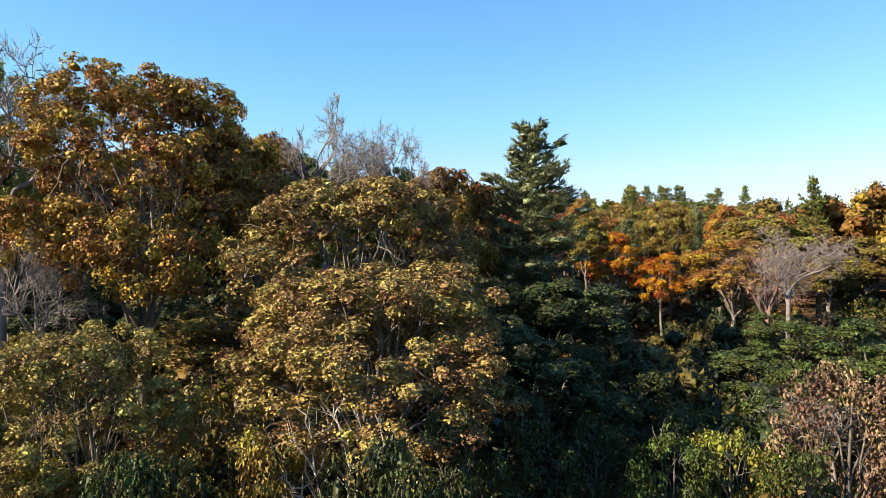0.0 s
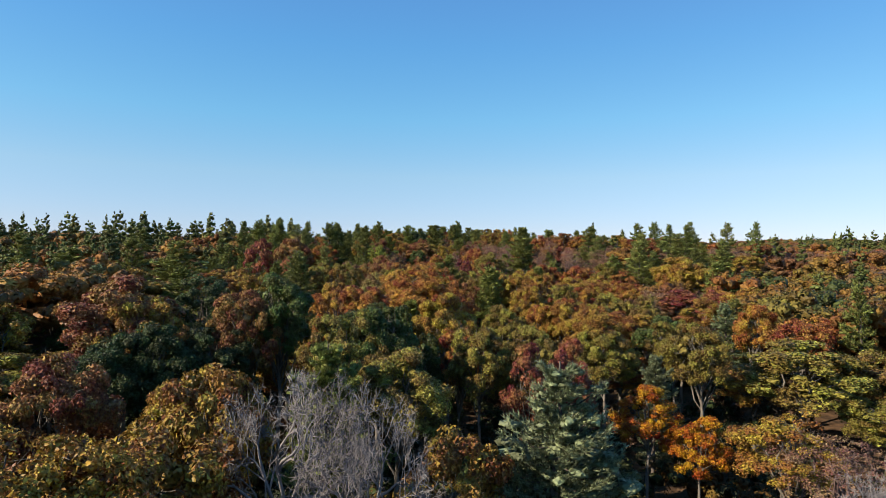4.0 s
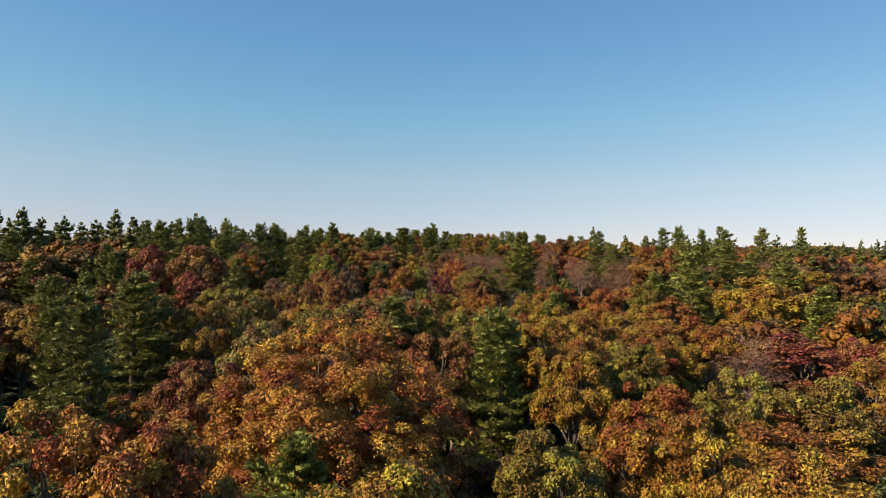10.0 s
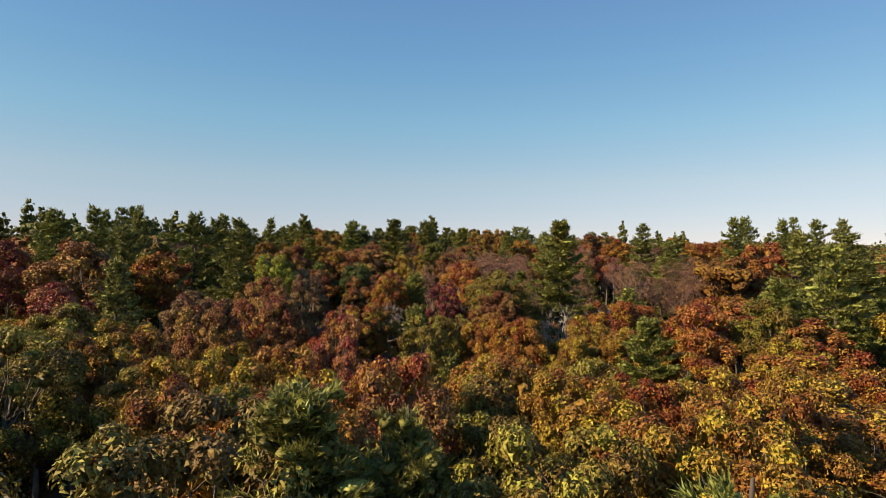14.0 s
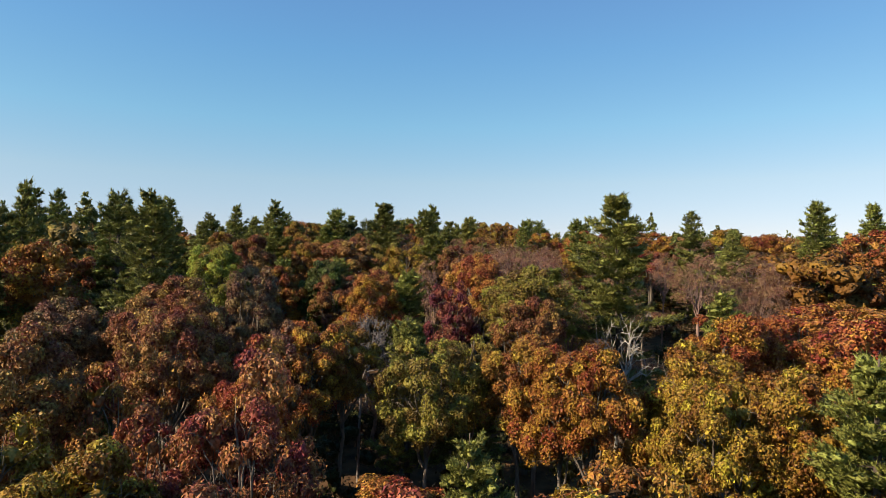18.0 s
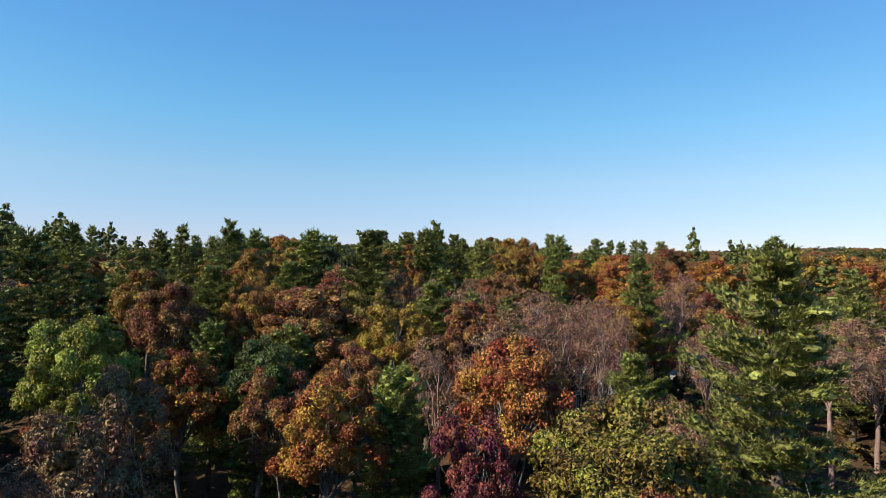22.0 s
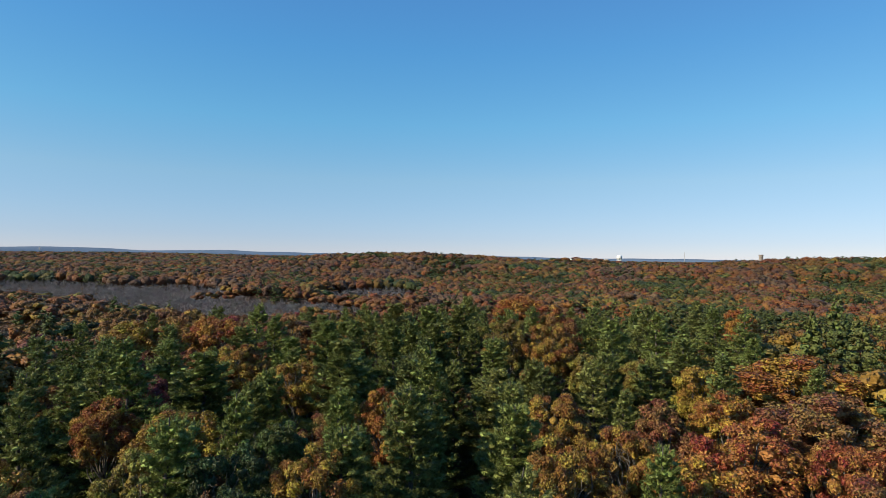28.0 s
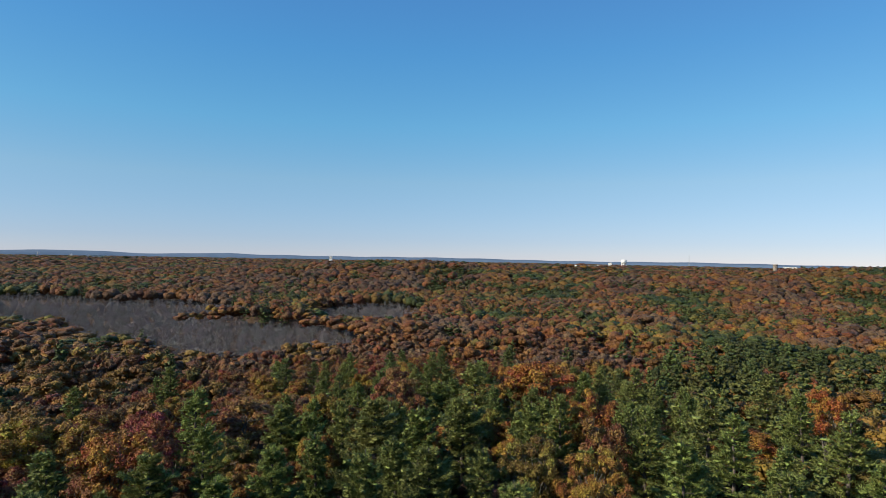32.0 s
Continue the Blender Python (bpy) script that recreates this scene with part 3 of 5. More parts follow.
# ---- single trees along the way ----
tree("great", "amber", -12.6, 25.0, 17.6, 10.2)
tree("great", "straw", -2.7, 21.5, 12.9, 9.7)
tree("great", "straw", -1.8, 17.0, 10.1, 8.3)
tree("great", "straw", -8.7, 15.0, 8.8, 5.7)
tree("great", "olive", -12.6, 18.0, 8.0, 4.1)
tree("greatpine", "pineblue", 4.8, 37.0, 18.0, 10.0)
tree("greatbare", "grey", -18.4, 25.5, 18.6, 8.8)
tree("greatbare", "grey", 22.6, 39.2, 11.8, 7.0)
tree("thin", "dusk", 26.5, 49.0, 11.5, 8.0)
tree("great", "lime", -25.6, 32.0, 20.8, 9.1)
tree("oak", "green", -26.0, 36.0, 16.8, 7.0)
tree("oak", "dark", 7.0, 33.0, 9.1, 7.0)
tree("oak", "dark", 1.4, 26.0, 7.4, 7.0)
tree("maple", "dark", 4.0, 24.0, 6.4, 5.0)
tree("shrub", "tan", 12.8, 19.0, 7.0, 4.1)
tree("maple", "green", 20.5, 28.0, 7.5, 5.3)
tree("shrub", "lime", 8.8, 18.0, 5.1, 3.4)
tree("shrub", "green", 6.4, 17.0, 5.3, 3.0)
tree("shrub", "green", 9.6, 16.0, 5.2, 3.0)
tree("shrub", "dark", 5.0, 20.0, 4.8, 3.2)
tree("shrub", "dark", 0.3, 15.0, 6.6, 3.4)
tree("shrub", "olive", -4.2, 14.0, 6.5, 3.2)
tree("shrub", "dark", -6.0, 12.0, 6.8, 3.0)
tree("maple", "green", 22.1, 38.0, 6.4, 5.7)
tree("snag", "grey", -2.2, 14.5, 7.2, 5.0)
tree("oak", "straw", -9.3, 27.0, 8.0, 7.0)
tree("greatbare", "grey", -15.0, 22.0, 10.6, 4.6)
tree("shrub", "dark", 5.7, 28.0, 6.4, 5.3)
tree("shrub", "dark", 10.2, 32.0, 4.7, 5.7)
tree("maple", "dark", 14.8, 36.0, 3.6, 5.8)
tree("maple", "green", 17.5, 34.0, 4.9, 5.5)
tree("shrub", "green", 18.0, 30.0, 5.0, 4.8)
tree("shrub", "dark", 6.3, 24.0, 4.9, 4.5)
tree("shrub", "dark", 10.4, 24.0, 4.3, 4.3)
tree("shrub", "green", 13.6, 25.0, 4.6, 4.5)
tree("shrub", "dark", 2.7, 18.0, 5.4, 3.7)
tree("shrub", "dark", -0.8, 11.0, 7.1, 3.0)
tree("shrub", "dark", -3.6, 19.0, 5.3, 3.6)
tree("shrub", "olive", -7.7, 19.0, 6.2, 4.1)
tree("shrub", "dark", -10.1, 17.0, 6.4, 3.5)
tree("shrub", "olive", -9.0, 13.0, 6.4, 3.0)
tree("oak", "dark", -14.0, 32.0, 7.5, 7.0)
tree("oak", "dark", -20.7, 33.0, 9.1, 7.0)
tree("bare", "grey", 14.5, 22.0, 4.9, 5.0)
tree("oak", "olive", 47.1, 66.0, 11.3, 8.7)
tree("oak", "olive", 44.0, 70.0, 12.6, 8.6)
tree("oak", "gold", 90.0, 185.5, 16.0, 11.0)
tree("pine", "pine", -60.7, 178.6, 19.0, 10.0)
tree("pine", "pine", -98.6, 204.3, 19.0, 10.0)
tree("maple", "fire", 50.5, 178.2, 14.0, 9.5)
tree("pine", "pine", -74.0, 173.6, 17.0, 10.0)
tree("maple", "fire", 69.0, 147.5, 14.0, 9.5)
tree("pine", "pine", 58.4, 172.3, 19.0, 10.0)
tree("pine", "pine", 73.2, 181.2, 19.0, 10.0)
tree("oak", "gold", 66.7, 165.0, 16.0, 11.0)
tree("oak", "olive", 79.7, 156.5, 16.0, 11.0)
tree("maple", "fire", 45.1, 178.6, 14.0, 9.5)
tree("maple", "fire", 60.8, 190.0, 20.0, 9.5)
tree("pine", "pinedark", -64.3, 181.3, 20.0, 9.2)
tree("pine", "pinedark", -62.9, 200.0, 21.7, 7.8)
tree("maple", "fire", -42.9, 214.9, 14.0, 8.7)
tree("pine", "pinedark", -56.9, 215.0, 22.4, 8.1)
tree("pine", "pine", -65.9, 222.0, 22.3, 8.0)
tree("pine", "pine", 51.2, 220.0, 21.1, 10.0)
tree("pine", "pine", 75.0, 220.0, 23.0, 8.3)
tree("pine", "pine", 89.7, 226.0, 24.1, 8.7)
tree("pine", "pinelight", 106.1, 232.0, 24.3, 8.8)
tree("pine", "pine", 112.0, 222.0, 24.6, 8.9)
tree("pine", "pinedark", -53.2, 205.0, 22.5, 8.1)
tree("oak", "orange", 68.9, 207.8, 16.0, 9.3)
tree("oak", "orange", 50.1, 275.2, 16.0, 11.0)
tree("pine", "pinelight", 46.3, 209.8, 14.0, 7.9)
tree("oak", "orange", 62.0, 316.8, 16.0, 11.0)
tree("maple", "rust", 81.5, 266.5, 14.0, 9.5)
tree("oak", "gold", -13.3, 40.3, 16.0, 7.0)
tree("oak", "amber", -10.9, 30.3, 16.0, 7.0)
tree("maple", "fire", 47.3, 84.7, 14.0, 7.2)
tree("oak", "olive", 93.3, 156.6, 16.0, 11.0)
tree("oak", "olive", -106.3, 175.5, 16.0, 11.0)
tree("pine", "pine", -71.6, 110.0, 22.6, 10.0)
tree("oak", "olive", 78.7, 148.1, 16.0, 11.0)
tree("pine", "pine", 48.7, 77.7, 19.0, 6.8)
tree("pine", "pinelight", 77.9, 189.1, 19.0, 10.0)
tree("pine", "pinedark", -44.2, 279.7, 19.0, 9.6)
tree("pine", "pinelight", 55.0, 292.6, 19.0, 10.0)
tree("greatbare", "grey", -6.5, 32.8, 17.5, 7.2)
tree("greatbare", "grey", -3.2, 32.9, 16.5, 6.9)
tree("oak", "amber", 0.4, 35.1, 15.0, 5.8)
tree("oak", "amber", -11.4, 36.0, 16.9, 6.5)
tree("oak", "rust", -21.6, 41.2, 16.7, 6.5)
tree("pine", "pine", -7.6, 46.3, 16.5, 7.0)
tree("oak", "olive", -3.3, 50.4, 15.7, 8.1)
tree("oak", "dark", -23.6, 51.2, 15.1, 6.6)
tree("maple", "gold", 24.6, 51.4, 12.2, 7.8)
tree("oak", "dark", -21.4, 53.2, 15.7, 6.5)
tree("maple", "red", 6.5, 54.9, 15.2, 5.0)
tree("maple", "vivid", 20.6, 55.9, 10.1, 5.0)
tree("oak", "olive", -7.8, 56.2, 17.5, 6.8)
tree("oak", "gold", -23.8, 57.1, 16.5, 6.4)
tree("maple", "red", 10.4, 57.2, 15.2, 5.3)
tree("oak", "green", -5.1, 57.2, 17.8, 6.9)
tree("oak", "dark", -18.6, 57.3, 14.7, 7.1)
tree("maple", "vivid", 17.3, 59.1, 11.7, 6.0)
tree("oak", "rust", -27.5, 59.7, 17.7, 9.5)
tree("oak", "olive", 3.0, 61.1, 15.5, 6.0)
tree("oak", "rust", -18.0, 61.2, 17.3, 6.7)
tree("oak", "green", -7.0, 61.7, 16.7, 9.3)
tree("oak", "green", -3.0, 62.0, 14.8, 5.8)
tree("oak", "olive", 7.6, 63.1, 15.6, 6.0)
tree("oak", "green", -15.3, 63.7, 18.9, 7.3)
tree("pine", "pineblue", 19.5, 63.8, 13.2, 4.6)
tree("maple", "fire", 1.5, 66.9, 14.9, 5.0)
tree("oak", "green", -6.2, 67.1, 16.5, 6.4)
tree("oak", "dark", -23.4, 67.2, 17.3, 6.7)
tree("oak", "rust", -18.9, 67.3, 15.8, 7.0)
tree("oak", "olive", 36.0, 68.2, 13.8, 12.2)
tree("oak", "olive", 26.2, 69.3, 15.3, 7.2)
tree("oak", "gold", 0.3, 71.2, 17.6, 6.9)
tree("oak", "olive", 17.4, 73.4, 13.9, 7.7)
tree("oak", "copper", -8.4, 74.2, 16.8, 6.6)
tree("oak", "copper", -12.0, 75.2, 16.6, 6.5)
tree("oak", "olive", 26.3, 76.0, 14.4, 5.6)
tree("thin", "dusk", 0.3, 77.1, 15.3, 6.0)
tree("oak", "amber", 17.2, 77.1, 16.3, 6.4)
tree("pine", "pinelight", -3.6, 78.7, 15.5, 6.7)
tree("oak", "fire", 42.5, 79.4, 14.2, 7.8)
tree("oak", "green", 27.0, 81.3, 14.1, 7.1)
tree("oak", "olive", 7.5, 81.6, 15.8, 6.1)
tree("oak", "gold", 15.7, 82.1, 16.2, 6.3)
tree("oak", "orange", 11.9, 84.1, 15.7, 6.1)
tree("oak", "orange", 39.9, 85.1, 15.5, 5.9)
tree("giant", "copper", -3.2, 85.9, 19.6, 16.1)
tree("oak", "amber", 24.0, 88.8, 14.0, 9.8)
tree("oak", "rust", -11.5, 89.1, 15.4, 6.0)
tree("pine", "pineblue", 38.2, 89.3, 14.9, 7.3)
tree("oak", "olive", 27.9, 91.3, 15.9, 7.4)
tree("oak", "orange", 16.5, 91.8, 15.7, 6.7)
tree("oak", "olive", 22.9, 93.2, 16.2, 6.5)
tree("pine", "pine", -20.2, 93.4, 18.0, 7.7)
tree("pine", "pinelight", 42.0, 96.3, 14.5, 9.9)
tree("oak", "olive", 29.6, 96.3, 13.6, 7.3)
tree("oak", "gold", 12.8, 97.2, 16.7, 6.5)
tree("oak", "straw", -9.9, 97.2, 17.2, 6.7)
tree("pine", "pine", -24.9, 97.2, 16.2, 6.9)
tree("pine", "pinelight", 7.4, 100.0, 19.1, 8.1)
tree("oak", "olive", 18.1, 101.2, 16.6, 6.4)
tree("oak", "rust", 2.7, 101.2, 16.9, 6.5)
tree("oak", "olive", -8.0, 101.6, 18.1, 7.0)
tree("pine", "pine", -41.1, 101.8, 14.3, 10.0)
tree("oak", "orange", 13.9, 102.2, 16.8, 6.5)
tree("oak", "straw", -3.2, 105.3, 18.8, 7.3)
tree("pine", "pinelight", -0.5, 105.5, 19.2, 8.2)
tree("pine", "pinelight", 1.8, 106.4, 18.5, 7.9)
tree("oak", "orange", -39.0, 107.7, 13.5, 9.4)
tree("oak", "gold", 13.2, 108.2, 17.7, 6.9)
tree("oak", "olive", 5.9, 108.2, 17.8, 6.9)
tree("oak", "amber", -34.8, 109.4, 14.1, 7.5)
tree("oak", "gold", 51.5, 109.7, 15.2, 9.6)
tree("pine", "pine", -24.7, 110.0, 18.0, 11.3)
tree("oak", "amber", 10.0, 110.2, 17.4, 6.7)
tree("oak", "orange", -2.2, 110.3, 18.1, 7.0)
tree("oak", "orange", 22.4, 110.5, 15.6, 8.2)
tree("oak", "amber", -18.9, 111.7, 16.5, 6.5)
tree("maple", "rust", 0.8, 113.0, 18.0, 5.6)
tree("oak", "gold", 26.7, 113.1, 15.5, 6.0)
tree("oak", "olive", 4.8, 113.1, 16.5, 6.3)
tree("oak", "amber", -6.7, 113.2, 17.5, 6.8)
tree("pine", "pine", -5.0, 113.3, 17.2, 7.4)
tree("thin", "dusk", 34.3, 113.4, 14.2, 7.6)
tree("oak", "amber", -39.0, 113.4, 14.3, 7.6)
tree("pine", "pine", -46.4, 114.7, 19.6, 15.0)
tree("oak", "gold", 10.1, 115.2, 17.0, 6.6)
tree("maple", "fire", -0.8, 116.0, 18.1, 5.7)
tree("maple", "red", 49.4, 116.2, 14.6, 6.5)
tree("oak", "amber", 17.4, 116.2, 17.9, 6.9)
tree("maple", "fire", 2.1, 117.0, 18.2, 5.7)
tree("oak", "gold", 9.6, 118.2, 17.4, 6.7)
tree("oak", "orange", 33.5, 119.3, 15.6, 7.1)
tree("thin", "dusk", 37.9, 119.6, 14.8, 8.9)
tree("oak", "amber", 25.3, 120.0, 16.4, 10.9)
tree("oak", "olive", 4.5, 120.2, 16.8, 6.5)
tree("oak", "gold", -4.3, 120.2, 17.5, 6.7)
tree("maple", "red", 45.3, 120.5, 14.6, 13.7)
tree("oak", "orange", 14.0, 121.2, 16.8, 6.5)
tree("oak", "olive", -19.2, 121.4, 17.4, 7.7)
tree("oak", "amber", 18.3, 122.1, 16.4, 6.3)
tree("pine", "pine", -58.2, 122.2, 21.5, 12.1)
tree("pine", "pine", -71.9, 122.5, 20.7, 13.8)
tree("oak", "amber", 7.5, 123.2, 17.0, 6.5)
tree("oak", "olive", 11.5, 123.2, 17.3, 6.6)
tree("oak", "gold", -10.8, 124.1, 16.1, 6.2)
tree("oak", "gold", 25.0, 125.1, 16.2, 6.3)
tree("oak", "olive", -29.5, 126.3, 16.2, 7.2)
tree("oak", "olive", -13.9, 126.4, 14.8, 7.6)
tree("maple", "red", 0.2, 126.9, 16.2, 5.1)
tree("oak", "gold", 5.8, 127.2, 16.7, 6.5)
tree("maple", "red", -1.8, 127.9, 15.9, 5.0)
tree("maple", "red", 1.8, 127.9, 16.4, 5.2)
tree("oak", "gold", 8.3, 129.1, 16.3, 6.3)
tree("oak", "orange", 33.6, 129.3, 15.1, 7.1)
tree("oak", "olive", -23.3, 131.4, 17.0, 8.0)
tree("oak", "amber", -18.9, 133.3, 16.9, 7.1)
tree("oak", "orange", 31.0, 133.5, 15.4, 10.6)
tree("oak", "gold", -8.0, 134.0, 14.8, 5.7)
tree("pine", "pinelight", 56.8, 134.2, 20.1, 12.5)
tree("oak", "gold", -12.4, 135.1, 15.2, 5.9)
tree("oak", "orange", 23.8, 135.3, 15.4, 7.2)
tree("pine", "pinelight", 5.2, 137.1, 14.6, 6.3)
tree("pine", "pinelight", 20.3, 137.2, 17.9, 7.6)
tree("maple", "red", -4.1, 138.0, 17.4, 5.8)
tree("maple", "red", -7.6, 138.9, 14.9, 5.0)
tree("oak", "gold", 33.6, 139.3, 16.5, 7.5)
tree("oak", "gold", 49.8, 139.5, 19.5, 8.5)
tree("oak", "olive", -26.6, 141.3, 17.7, 7.3)
tree("oak", "gold", 16.7, 141.6, 15.8, 6.1)
tree("oak", "gold", 20.0, 142.1, 16.5, 6.3)
tree("oak", "rust", -16.2, 143.2, 17.8, 6.8)
tree("maple", "fire", -12.1, 143.6, 16.2, 5.3)
tree("oak", "gold", 54.3, 143.7, 21.2, 14.8)
tree("oak", "orange", 12.3, 146.2, 16.3, 6.4)
tree("maple", "fire", -6.2, 147.0, 16.8, 5.3)
tree("oak", "gold", 18.3, 147.2, 16.6, 6.5)
tree("oak", "fire", 42.6, 147.9, 16.8, 10.3)
tree("oak", "orange", 10.8, 148.1, 15.6, 6.1)
tree("oak", "olive", 3.3, 151.1, 15.3, 6.0)
tree("oak", "rust", -12.3, 151.2, 17.2, 6.7)
tree("oak", "olive", 39.0, 151.3, 18.4, 7.1)
tree("pine", "pinelight", -27.7, 151.6, 20.7, 8.7)
tree("pine", "pinelight", 47.4, 151.8, 24.0, 10.1)
tree("oak", "amber", 9.1, 152.1, 15.3, 6.0)
tree("oak", "orange", 29.2, 153.2, 15.9, 6.4)
tree("oak", "orange", 22.7, 153.2, 17.3, 6.7)
tree("maple", "fire", 32.9, 153.4, 17.5, 8.0)
tree("pine", "pine", 42.1, 153.7, 20.0, 9.6)
tree("maple", "dusk", -6.7, 153.9, 16.0, 5.1)
tree("oak", "olive", 5.8, 154.0, 14.5, 5.7)
tree("oak", "orange", -4.6, 155.1, 15.7, 6.1)
tree("oak", "orange", 26.2, 155.2, 16.7, 6.7)
tree("oak", "rust", -14.9, 156.2, 17.3, 6.7)
tree("oak", "amber", -2.8, 157.1, 15.2, 5.9)
tree("maple", "red", -37.4, 157.4, 17.9, 7.9)
tree("maple", "red", -5.8, 158.3, 14.3, 7.2)
tree("maple", "red", -9.9, 159.0, 13.1, 5.4)
tree("maple", "fire", 38.1, 160.1, 16.4, 11.5)
tree("oak", "rust", 11.7, 160.1, 16.2, 6.2)
tree("pine", "pinelight", 2.1, 161.1, 14.3, 6.1)
tree("oak", "rust", -15.3, 161.2, 17.8, 8.1)
tree("oak", "brown", -24.3, 161.2, 16.1, 6.7)
tree("oak", "brown", -21.1, 163.1, 14.9, 5.9)
tree("maple", "red", -47.3, 163.5, 22.0, 8.2)
tree("bare", "grey", -2.1, 164.7, 13.5, 5.8)
tree("pine", "pinelight", 28.7, 165.3, 16.7, 7.1)
tree("snag", "grey", 20.0, 165.7, 14.3, 6.7)
tree("pine", "pinelight", 52.8, 165.9, 24.8, 10.5)
tree("oak", "rust", -39.8, 166.0, 21.7, 11.1)
tree("oak", "olive", 12.1, 166.5, 18.1, 8.5)
tree("maple", "brown", -11.6, 167.0, 17.6, 5.6)
tree("oak", "fire", 44.7, 167.8, 14.6, 9.8)
tree("pine", "pine", -22.0, 168.6, 24.4, 11.0)
tree("maple", "crimson", 6.1, 169.9, 16.4, 5.1)
tree("pine", "pinelight", 21.9, 170.4, 24.5, 10.3)
tree("thin", "dusk", 17.4, 172.1, 16.2, 6.3)
tree("maple", "brown", -12.7, 173.0, 17.0, 5.4)
tree("oak", "orange", -32.6, 173.4, 19.8, 7.6)
tree("pine", "pinedark", -37.4, 173.8, 23.3, 9.8)
tree("pine", "pine", 75.9, 173.8, 22.4, 10.1)
tree("pine", "pine", 66.4, 174.2, 23.8, 12.2)
tree("oak", "orange", -2.4, 175.2, 15.9, 6.8)
tree("oak", "fire", 9.0, 177.1, 18.5, 7.2)
tree("pine", "pinelight", 1.2, 177.3, 16.3, 7.0)
tree("snag", "grey", 14.6, 178.9, 16.2, 5.0)
tree("oak", "lime", -18.3, 178.9, 18.7, 7.2)
tree("oak", "rust", -5.9, 179.1, 15.2, 6.0)
tree("pine", "pine", -39.0, 179.4, 25.1, 8.0)
tree("pine", "pinelight", 17.5, 180.3, 16.3, 7.0)
tree("oak", "orange", -12.9, 181.0, 15.7, 6.9)
tree("oak", "green", -7.8, 181.1, 16.3, 6.3)
tree("thin", "dusk", 4.6, 184.1, 16.4, 6.4)
tree("pine", "pine", -9.0, 185.2, 15.4, 6.6)
tree("thin", "dusk", 9.4, 185.3, 18.0, 7.1)
tree("pine", "pine", -47.9, 185.9, 24.3, 10.3)
tree("oak", "rust", -1.7, 186.0, 14.9, 5.8)
tree("pine", "pine", -55.2, 187.8, 23.6, 10.0)
tree("pine", "pinelight", -6.2, 188.2, 15.6, 6.7)
tree("thin", "dusk", 18.0, 189.2, 17.1, 6.7)
tree("oak", "gold", 0.8, 190.2, 17.0, 6.7)
tree("oak", "rust", 7.7, 190.9, 16.9, 6.7)
tree("pine", "pine", -14.5, 191.2, 15.0, 6.5)
tree("thin", "dusk", 14.4, 191.2, 17.5, 6.9)
tree("thin", "dusk", 39.5, 191.3, 16.1, 7.3)
tree("pine", "pinedark", -35.1, 191.7, 22.8, 9.7)
tree("thin", "dusk", 52.0, 193.5, 15.0, 8.3)
tree("oak", "rust", -19.3, 194.2, 17.4, 6.8)
tree("pine", "pinelight", 11.6, 194.3, 16.6, 7.2)
tree("pine", "pinelight", 4.0, 194.9, 17.7, 7.7)
tree("thin", "dusk", 30.6, 196.1, 14.2, 6.0)
tree("thin", "dusk", 19.7, 196.2, 16.8, 6.6)
tree("thin", "dusk", 50.1, 196.6, 14.8, 8.6)
tree("pine", "pinedark", -32.7, 197.6, 21.0, 8.9)
tree("oak", "amber", -12.8, 198.2, 16.3, 6.8)
tree("maple", "red", 7.1, 198.9, 15.1, 5.0)
tree("pine", "pine", -18.6, 199.4, 18.2, 7.8)
tree("oak", "rust", -7.5, 199.7, 16.8, 12.1)
tree("oak", "olive", -1.9, 200.1, 16.4, 6.4)
tree("thin", "dusk", 12.7, 200.3, 15.4, 7.1)
tree("oak", "gold", 24.5, 201.1, 15.3, 6.0)
tree("pine", "pinelight", 34.7, 201.1, 13.8, 6.0)
tree("pine", "pinelight", 48.9, 201.4, 17.6, 7.7)
tree("pine", "pine", 79.4, 201.7, 22.8, 9.6)
tree("pine", "pine", 63.3, 201.8, 23.3, 9.8)
tree("oak", "amber", -13.2, 202.2, 17.1, 6.6)
tree("pine", "pinelight", 9.0, 202.2, 15.5, 6.7)
tree("oak", "amber", -24.2, 202.2, 14.6, 6.7)
tree("pine", "pine", 27.2, 202.4, 20.2, 8.6)
tree("maple", "rust", 33.7, 202.9, 14.4, 5.0)
tree("thin", "dusk", 21.2, 203.2, 15.0, 6.8)
tree("thin", "dusk", 4.5, 204.2, 16.6, 6.4)
tree("thin", "dusk", 40.3, 205.0, 14.4, 5.6)
tree("thin", "dusk", 30.2, 205.2, 14.4, 6.4)
tree("pine", "pine", 75.6, 205.7, 22.6, 9.5)
tree("thin", "dusk", 8.1, 206.1, 16.5, 6.4)
tree("pine", "pinedark", -3.1, 206.7, 21.9, 9.2)
tree("pine", "pine", -34.6, 206.9, 21.3, 10.4)
tree("oak", "amber", -26.9, 207.1, 16.2, 6.3)
tree("thin", "dusk", 0.5, 207.3, 17.2, 7.3)
tree("pine", "pine", -11.6, 207.4, 18.1, 7.8)
tree("thin", "dusk", 16.5, 208.3, 15.7, 7.3)
tree("oak", "amber", -20.1, 210.2, 16.5, 6.4)
tree("oak", "rust", 12.9, 211.2, 16.6, 6.6)
tree("oak", "amber", -16.4, 212.4, 18.3, 7.9)
tree("pine", "pinelight", 6.1, 213.3, 17.0, 7.3)
tree("thin", "dusk", -1.7, 214.2, 16.6, 6.4)
tree("pine", "pinelight", 19.6, 214.2, 15.9, 6.8)
tree("maple", "red", -7.3, 214.5, 16.0, 8.1)
tree("oak", "amber", 1.4, 215.1, 16.5, 6.3)
tree("pine", "pine", -32.4, 215.4, 17.5, 7.7)
